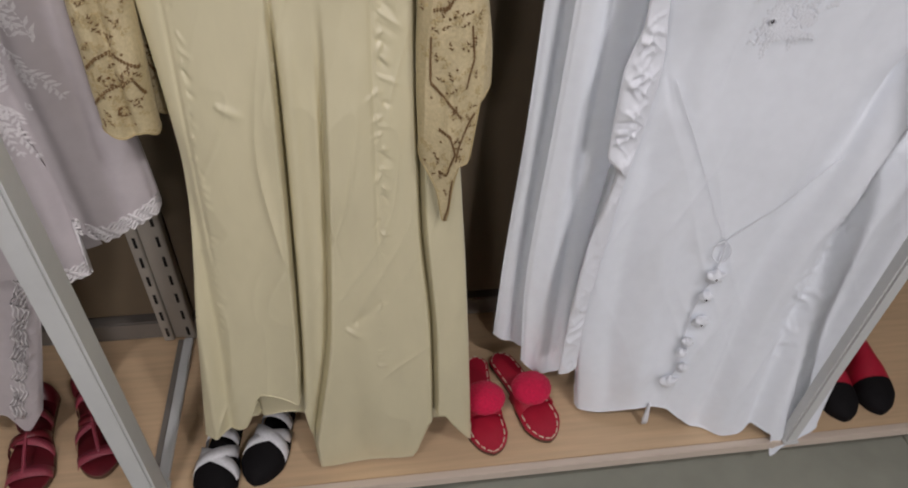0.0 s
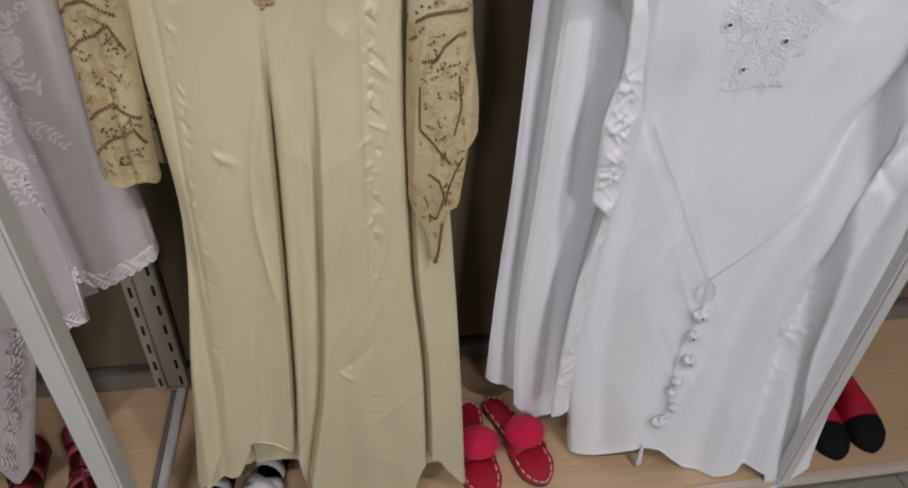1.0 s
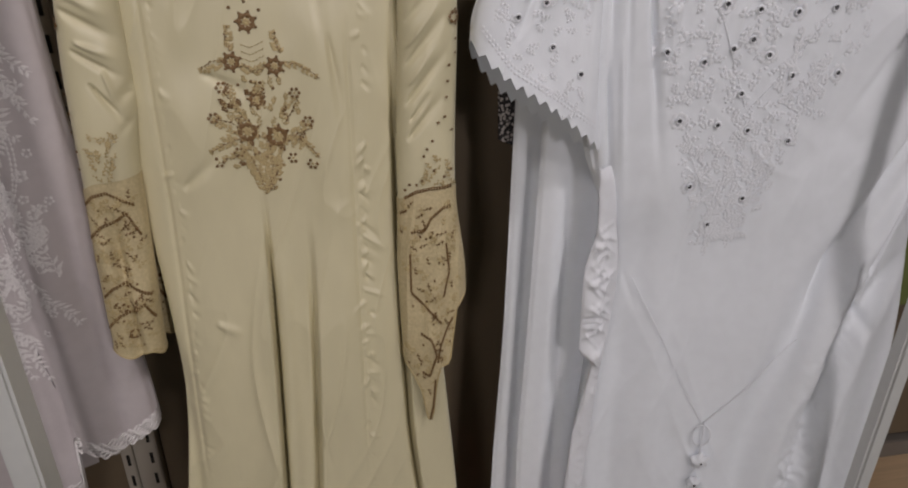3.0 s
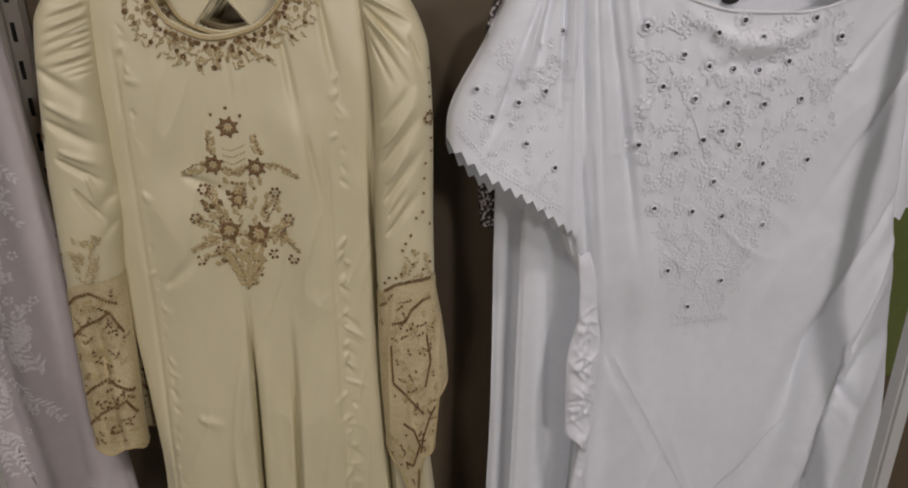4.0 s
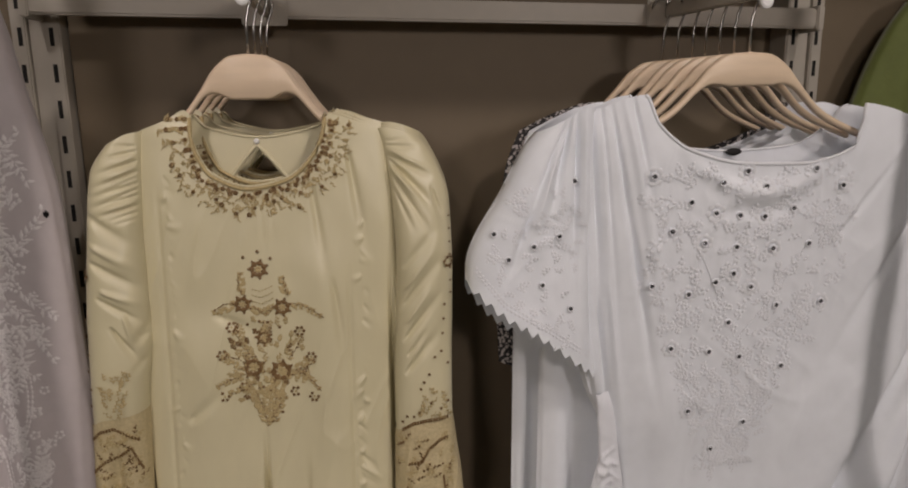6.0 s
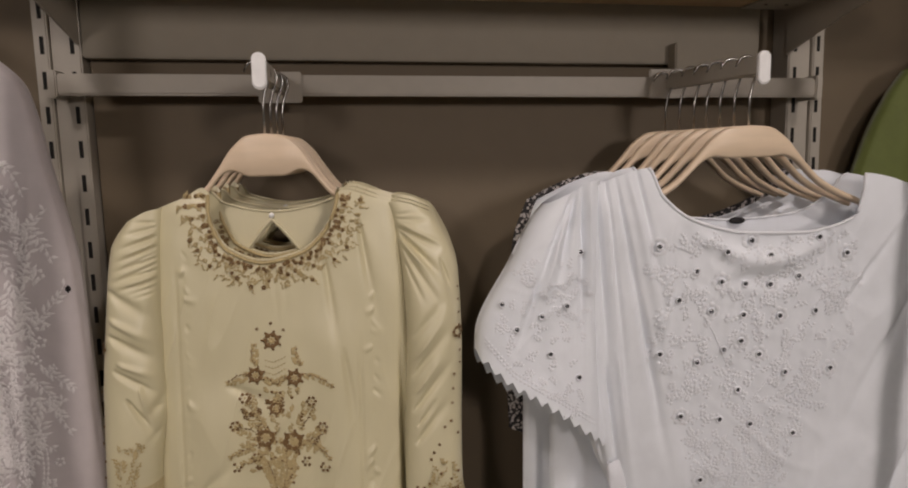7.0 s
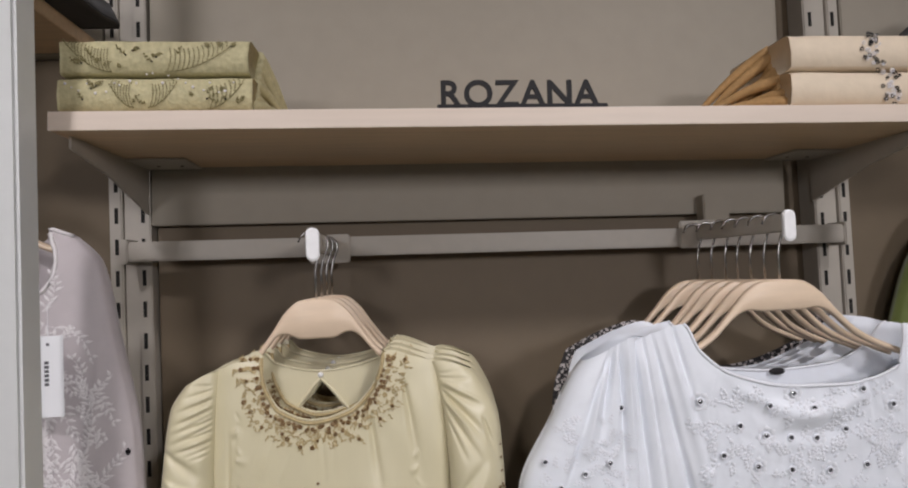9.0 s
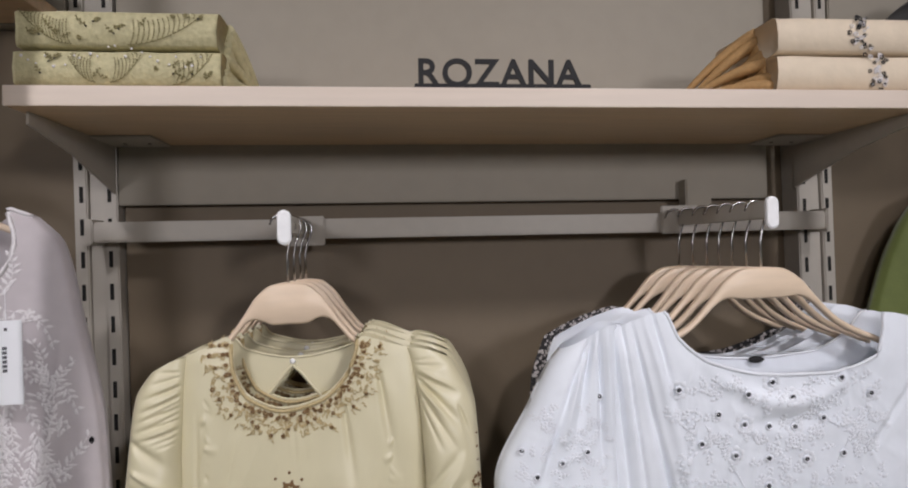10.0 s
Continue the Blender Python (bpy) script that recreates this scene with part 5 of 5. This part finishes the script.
lilac_set()
hanger(-0.752, 0.895, 1.615, 3, 0.95, "hangers of the neighbouring bays")
tag = thing("price_tag", "white card price tag on a thread beside the lilac kurta", "price tag")
part("card", box((-0.606, 0.8440, 1.314), (-0.571, 0.8448, 1.412), 0.0003), CARD, tag)
part("thread", box((-0.5890, 0.8444, 1.406), (-0.5885, 0.8448, 1.45), 0), CARD, tag)
for k in range(6):
    part("print_bar", box((-0.593, 0.8434, 1.352 + 0.0052 * k), (-0.588, 0.8439, 1.3555 + 0.0052 * k), 0), INK, tag)
part("eyelet", box((-0.5905, 0.8434, 1.400), (-0.5870, 0.8439, 1.4035), 0), INK, tag)

plain_dress("olive_dress", "olive green cloth dress hanging in the neighbouring bay", GREEN,
            [(1.56, 0.76, 0.98, 1.045, 1.045, 0.03), (1.49, 0.705, 1.03, 1.040, 1.040, 0.04), (1.40, 0.664, 1.06, 1.035, 1.035, 0.05), (1.30, 0.640, 1.08, 1.035, 1.035, 0.05), (0.8, 0.645, 1.08, 1.035, 1.035, 0.05), (0.55, 0.66, 1.08, 1.035, 1.035, 0.05)],
            [(0, 0.60), (1, 0.60)], [(0, 1.53), (0.2, 1.55), (0.4, 1.50), (0.6, 1.50), (0.8, 1.55), (1, 1.53)], 61, group="clothes of the neighbouring bays", creases=[("ridge", [(1.5, 0.72), (0.6, 0.70)], 0.02, 0.01, 0.5, 1.5)])
hanger(0.87, 1.055, 1.62, 0, 0.7, "hangers of the neighbouring bays")


# ---- folded cloths and the sign on the shelves ----
def folded(x0, x1, y0, y1, z, h, mat, seed, label, group, flare=0, flare_mat=None):
    """A folded cloth: a soft rounded pad with layered edges; flare: its loose pleats fan out at one side."""
    t = thing("folded_cloth", label, "folded cloth", group)
    n, m = 60, 16
    verts, faces = [], []
    for j in range(n + 1):
        s = j / n
        x = x0 + (x1 - x0) * s
        for k in range(m):
            a = 2 * math.pi * k / m
            cy, cz = math.cos(a), math.sin(a)
            py = (abs(cy) ** 0.22) * (1 if cy > 0 else -1)
            pz = (abs(cz) ** 0.22) * (1 if cz > 0 else -1)
            w = 0.0007 * float(vnoise(s * 7, k * 0.7, seed))
            verts.append((x + 0.002 * float(vnoise(k * 0.9, 3 * s, seed + 1)), (y0 + y1) / 2 + py * ((y1 - y0) / 2 + w), z + h / 2 + pz * (h / 2 - 0.0006 + (w if pz > 0 else 0))))
    for j in range(n):
        for k in range(m):
            l = (k + 1) % m
            faces.append((j * m + k, j * m + l, (j + 1) * m + l, (j + 1) * m + k))
    faces += [tuple(range(m)), tuple(n * m + k for k in range(m))[::-1]]
    link("pad", verts, faces, mat, t)
    if flare:
        xe, reach, top = (x1, 0.030, 2.05 * h) if flare > 0 else (x0, 0.082, 2.0 * h)
        for k in range(8):
            a = k / 7
            z0, z1 = z + 0.010 + (top - 0.016) * a, z + 0.009 + 0.010 * a * (k % 2)
            out = reach * (0.55 + 0.45 * math.sin(2.1 * k + 1)) if k < 7 else reach
            pts = [(xe + flare * (out * q - 0.006), y0 + 0.016 + 0.006 * k + 0.05 * q, z0 + (z1 - z0) * q ** 1.15 + 0.004 * math.sin(3 * q)) for q in np.linspace(0, 1, 10)]
            link("pleat", *tube(pts, [0.0095 - 0.0055 * q for q in np.linspace(0, 1, 10)], 9), flare_mat or mat, t, "loose pleated end")
    return t


class Flat:
    """The front of a folded cloth, to stitch on."""

    def __init__(self, y):
        self.y = y

    def front(self, x, z):
        return np.full(np.shape(x), self.y)


SH = 1.6756
for k in range(2):
    z, h = SH + 0.0005 + k * 0.0455, (0.045, 0.0455)[k]
    f = folded(-0.559 + 0.002 * k, -0.331 - 0.004 * k, 0.818, 0.985, z, h, PASTEL, 71 + k, "folded pastel yellow embroidered cloth on the maple shelf", "folded cloths on the shelf", 1 - k)
    front = Flat(0.8175)
    st, bd, sq = Stitches(front, 0.0006), Stitches(front, 0.0008), Stitches(front, 0.0008)
    rng = random.Random(70 + k)
    fans = ((-0.435, 0.004, 0.085, 0.036, 1), (-0.495, 0.004, -0.058, 0.040, -1)) if k else ((-0.470, 0.006, -0.030, 0.030, -1), (-0.455, 0.006, 0.035, 0.032, 1), (-0.385, 0.004, 0.045, 0.036, 1))
    for x0, dz, lx, lz, sg in fans:
        n = 13 if k else 7
        st.line([(x0 + lx * q, z + dz + lz * q * q) for q in np.linspace(0, 1, 8)], 0.0010, 0.003)
        for j in range(n):
            q = (j + 0.6) / n
            bx, bz = x0 + lx * q * 0.9, z + dz + lz * q * q * 0.9
            ln = 0.030 * (1 - 0.45 * q)
            pts = [(bx + sg * ln * 0.45 * r - sg * 0.010 * r * r, bz + ln * r) for r in np.linspace(0, 1, 5)]
            st.line([(px, min(pz, z + h - 0.005)) for px, pz in pts], 0.0008, 0.003)
    for j in range(18 if k else 14):
        x, zz = rng.uniform(-0.545, -0.345), z + rng.uniform(0.008, h - 0.010)
        if j % 3 == 0:
            bd.bead(x, zz, 0.0014)
        st.sprig(x, zz, x + rng.uniform(-0.012, 0.012), min(z + h - 0.006, zz + rng.uniform(0.0, 0.012)), 5, 0.0045)
    if not k:
        for j in range(22):
            sq.bead(-0.552 + 0.0095 * j + rng.uniform(-0.002, 0.002), z + 0.036 - 0.012 * math.sin(j * 0.42) * (j % 3 > 0), 0.0014 if j % 4 else 0.0020)
    sq.finish("sequin_work", LILAC_THREAD, f)
    st.finish("leaf_stitching", OLIVE_THREAD, f)
    bd.finish("beadwork", SIGN, f)
    f.matrix_world = SLOPE
for k in range(2):
    z = SH + 0.0004 + k * 0.0490
    f = folded(0.356, 0.552, 0.818, 0.985, z, 0.0485, CREAM, 75 + k, "folded cream cloth with a sequin border on the maple shelf", "folded cloths on the shelf", k - 1, TAN)
    st, bd = Stitches(Flat(0.8175), 0.0006), Stitches(Flat(0.8175), 0.001)
    rng = random.Random(80 + k)
    for j in range(34):
        zz = z + rng.uniform(0.002, 0.048)
        x = 0.470 + 0.022 * (1 - k) + 0.10 * (z + 0.025 - zz) + rng.gauss(0, 0.006)
        (st if rng.random() < 0.4 else bd).flower(x, zz, rng.uniform(0.002, 0.0042), 5, 0.25)
    st.finish("pale_sequin_work", LILAC_THREAD, f)
    bd.finish("dark_sequin_work", SIGN, f)
    f.matrix_world = SLOPE

sign = thing("shelf_sign", "dark grey letter sign ROZANA standing on the maple shelf", "sign")
part("base", box((-0.106, 0.8065, 1.6756), (0.108, 0.822, 1.6806), 0.0008), SIGN, sign)
pen = -0.101
for ch in "ROZANA":
    cu = bpy.data.curves.new("letter", "FONT")
    cu.body, cu.size, cu.extrude, cu.offset = ch, 0.0462, 0.002, 0.0008
    tmp = new("letter", cu)
    dg = bpy.context.evaluated_depsgraph_get()
    me = bpy.data.meshes.new_from_object(tmp.evaluated_get(dg))
    w = max(v.co.x for v in me.vertices) - min(v.co.x for v in me.vertices)
    lo = min(v.co.x for v in me.vertices)
    bpy.data.objects.remove(tmp)
    me.materials.clear(), me.materials.append(SIGN)
    ob = new("letter", me)
    ob.parent = sign
    ob.matrix_basis = pose(pen - lo, 0.814, 1.6795, 90, 0, 0)
    pen += w + (0.0022 if ch != "Z" else 0.0004)

sign.matrix_world = SLOPE


def heap(x0, x1, y0, y1, z, h, seed, label):
    """A loosely folded cloth, thinner and ragged towards its edges."""
    t = thing("folded_cloth", label, "folded cloth", "dark cloths on the shelves")
    n = 34
    vs, fs = [], []
    for side in (0, 1):
        for j in range(n):
            for k in range(n):
                u, v = j / (n - 1), k / (n - 1)
                e = (1 - abs(2 * u - 1) ** 5) * (1 - abs(2 * v - 1) ** 5)
                x = x0 + (x1 - x0) * u + 0.012 * float(vnoise(v * 6, 1, seed)) * (u > 0.5)
                vs.append((x, y0 + (y1 - y0) * v, z + (0.0015 if side == 0 else 0.004 + h * e ** 0.5 * (0.85 + 0.15 * float(vnoise(u * 5, v * 5, seed))))))
    for j in range(n - 1):
        for k in range(n - 1):
            q = (j * n + k, (j + 1) * n + k, (j + 1) * n + k + 1, j * n + k + 1)
            fs += [q[::-1], tuple(i + n * n for i in q)]
    for k in range(n - 1):
        for a, b in ((k, k + 1), ((n - 1) * n + k + 1, (n - 1) * n + k), ((k + 1) * n, k * n), (k * n + n - 1, (k + 1) * n + n - 1)):
            fs.append((a, b, b + n * n, a + n * n))
    link("pad", vs, fs, BLACK, t)


heap(-0.95, -0.575, 0.82, 1.06, 1.8655, 0.07, 5, "black folded cloth on the neighbouring higher shelf")
heap(0.67, 0.98, 0.86, 1.06, 1.8005, 0.07, 6, "black folded cloth on the neighbouring higher shelf")


# ---- shoes on the platform ----
def footprint(s):
    """Half width of a sole along its length, heel 0 to toe 1, for a length of 1."""
    return glide(s, [(0, 0.0), (0.03, 0.07), (0.1, 0.115), (0.25, 0.118), (0.45, 0.120), (0.65, 0.165), (0.8, 0.17), (0.92, 0.12), (0.98, 0.055), (1.0, 0.0)])


def outline(L, wide=1.0, n=30, bend=0.03):
    s = (1 - np.cos(np.linspace(0, math.pi, n))) / 2
    w = footprint(s) * L * wide
    c = bend * L * np.sin(s * math.pi)
    right = np.stack([w + c, s * L], -1)
    left = np.stack([-w + c, s * L], -1)[::-1][1:-1]
    return np.concatenate([right, left])


def slab(L, z0, z1, wide=1.0, bend=0.03):
    o = outline(L, wide, 30, bend)
    n = len(o)
    vs, fs = [], []
    for z, k in ((z0, 0.96), (z0 + 0.15 * (z1 - z0), 1.0), (z1 - 0.15 * (z1 - z0), 1.0), (z1, 0.97)):
        c = o.mean(0)
        vs += [(*(c + (p - c) * k), z) for p in o]
    for j in range(3):
        for k in range(n):
            l = (k + 1) % n
            fs.append((j * n + k, j * n + l, (j + 1) * n + l, (j + 1) * n + k))
    fs += [tuple(range(n))[::-1], tuple(3 * n + k for k in range(n))]
    return vs, fs


def upper(L, s0, s1, z0, heights, wide=1.0, bend=0.03, n=26, m=16):
    """A closed vamp over the sole from s0 to s1; heights: crown height along the length."""
    vs, fs = [], []
    ss = s0 + (s1 - s0) * np.linspace(0, 1, n)
    for s in ss:
        w = float(footprint(s)) * L * wide * 1.02 + 0.0005
        c = bend * L * math.sin(s * math.pi)
        h = float(glide(s, heights))
        for k in range(m + 1):
            a = math.pi * k / m
            vs.append((c + w * math.cos(a), s * L, z0 + h * math.sin(a) ** 0.75))
    for j in range(n - 1):
        for k in range(m):
            q = (j * (m + 1) + k, j * (m + 1) + k + 1, (j + 1) * (m + 1) + k + 1, (j + 1) * (m + 1) + k)
            fs.append(q)
    return vs, fs


def band(L, s0, s1, z0, rise, half, thick=0.0022, wide=1.0, bend=0.03, n=20):
    """A strap over the foot that goes from the left at s0 to the right at s1."""
    vs, fs = [], []
    for i in range(n + 1):
        a = math.pi * i / n
        s = s0 + (s1 - s0) * i / n
        w = float(footprint(s)) * L * wide * 1.03
        x = bend * L * math.sin(s * math.pi) - w * math.cos(a)
        for ds, up in ((-half, 0), (-half, thick), (half, thick), (half, 0)):
            vs.append((x * (1 + up * 3), s * L + ds, z0 + (rise + up) * math.sin(a) ** 0.8 + up * 0.3))
    for i in range(n):
        for k in range(4):
            l = (k + 1) % 4
            fs.append((i * 4 + k, i * 4 + l, (i + 1) * 4 + l, (i + 1) * 4 + k))
    return vs, fs


def strap_shoe():
    t = thing("flat_shoe", "black-toed flat shoe with crossed white glitter straps on the platform", "shoe", "pair of white strapped shoes")
    L = 0.22
    link("sole", *slab(L, 0, 0.010), BLACK_LEATHER, t)
    link("footbed", *slab(L, 0.0101, 0.0125, 0.93), BLACK_LEATHER, t)
    link("toe_cap", *upper(L, 0.66, 0.999, 0.009, [(0.66, 0.036), (0.78, 0.032), (0.92, 0.024), (1.0, 0.010)]), BLACK_LEATHER, t, "black suede toe cap")
    link("strap", *band(L, 0.76, 0.56, 0.011, 0.035, 0.011), SHOE_WHITE, t, "white glitter strap")
    link("strap", *band(L, 0.54, 0.74, 0.011, 0.036, 0.011), SHOE_WHITE, t, "white glitter strap")
    link("strap", *band(L, 0.44, 0.46, 0.011, 0.042, 0.010), SHOE_WHITE, t, "white glitter strap")
    link("heel_counter", *upper(L, 0.004, 0.22, 0.009, [(0, 0.012), (0.1, 0.045), (0.22, 0.03)]), BLACK_LEATHER, t)
    return t


def pompom_sandal():
    t = thing("slipper", "crimson leather slipper with cream stitching and a woollen pompom", "slipper", "pair of pompom slippers")
    L = 0.225
    link("sole", *slab(L, 0, 0.008), SOLE, t)
    link("footbed", *slab(L, 0.0081, 0.0125, 0.99), RED, t)
    o = outline(L, 0.84, 44)
    pcs = []
    n = len(o)
    for k in range(0, n, 3):
        a, b = o[k], o[(k + 2) % n]
        c = o.mean(0)
        a, b = c + (a - c) * 0.985, c + (b - c) * 0.985
        pcs.append(tube([(*a, 0.0128), (*(a * 0.5 + b * 0.5), 0.0138), (*b, 0.0128)], 0.0014, 5))
    tagged(link("stitching", *gather(pcs), STITCH, t, "cream running stitches"), kind="stuff")
    link("strap", *band(L, 0.60, 0.60, 0.010, 0.032, 0.024), RED, t)
    bm = bmesh.new()
    bmesh.ops.create_icosphere(bm, subdivisions=5, radius=1)
    for v in bm.verts:
        q = 1 + 0.05 * noise.noise(v.co * 9) + 0.05 * noise.noise(v.co * 26)
        v.co = Vector((0.005 + 0.039 * v.co.x * q, 0.58 * L + 0.036 * v.co.y * q, 0.052 + 0.021 * v.co.z * q))
    part("pompom", bm, PINK_WOOL, t, "crimson wool pompom", smooth=True)
    return t


def toe_shoe():
    t = thing("flat_shoe", "crimson flat shoe with a black toe on the platform", "shoe", "pair of crimson shoes")
    L = 0.225
    H = [(0, 0.03), (0.1, 0.052), (0.3, 0.052), (0.5, 0.050), (0.7, 0.040), (0.88, 0.028), (1.0, 0.008)]
    link("sole", *slab(L, 0, 0.008), BLACK_LEATHER, t)
    link("upper", *upper(L, 0.003, 0.74, 0.007, H), RED, t)
    link("toe_cap", *upper(L, 0.72, 0.999, 0.007, [(a, b + 0.001) for a, b in H], 1.01), BLACK_LEATHER, t, "black toe cap")
    return t


def beaded_sandal():
    t = thing("sandal", "maroon leather sandal with rose beaded straps on the platform", "sandal", "pair of maroon sandals")
    L = 0.225
    link("sole", *slab(L, 0, 0.010), SOLE, t)
    link("footbed", *slab(L, 0.0101, 0.014, 0.98), MAROON, t)
    link("toe_loop", *band(L, 0.84, 0.86, 0.012, 0.022, 0.010), ROSE, t)
    link("strap", *band(L, 0.66, 0.52, 0.012, 0.032, 0.008), ROSE, t, "rose beaded strap")
    link("strap", *band(L, 0.50, 0.60, 0.012, 0.036, 0.008), MAROON, t)
    link("ankle_strap", *band(L, 0.36, 0.36, 0.012, 0.052, 0.009), ROSE, t, "rose beaded strap")
    pts = [(0.006, L * (0.42 + 0.44 * s), 0.045 - 0.012 * s + 0.008 * math.sin(s * 3.14)) for s in np.linspace(0, 1, 14)]
    link("centre_strap", *tube(pts, 0.0035, 7), ROSE, t)
    link("heel_counter", *upper(L, 0.004, 0.2, 0.012, [(0, 0.014), (0.1, 0.055), (0.2, 0.03)]), MAROON, t)
    return t


def pair(make, spots):
    first = make()
    for k, (x, y, turn) in enumerate(spots):
        m = pose(x, y, 0.1012, 0, 0, turn)
        if k == 0:
            first.matrix_world = m
        else:
            c = copy_thing(first, m)
            c.scale = (-1, 1, 1)
            c.matrix_basis = m @ Matrix.Diagonal((-1, 1, 1, 1))


# toes point to the front
pair(strap_shoe, [(-0.452, 0.932, 174), (-0.356, 0.962, 166)])
pair(pompom_sandal, [(0.022, 0.985, 180), (0.066, 0.990, 198)])
pair(toe_shoe, [(0.775, 0.975, 168), (0.835, 0.985, 174)])
pair(toe_shoe, [(0.485, 1.000, 176), (0.565, 1.000, 182)])
pair(beaded_sandal, [(-0.815, 0.990, 188), (-0.748, 1.005, 200)])
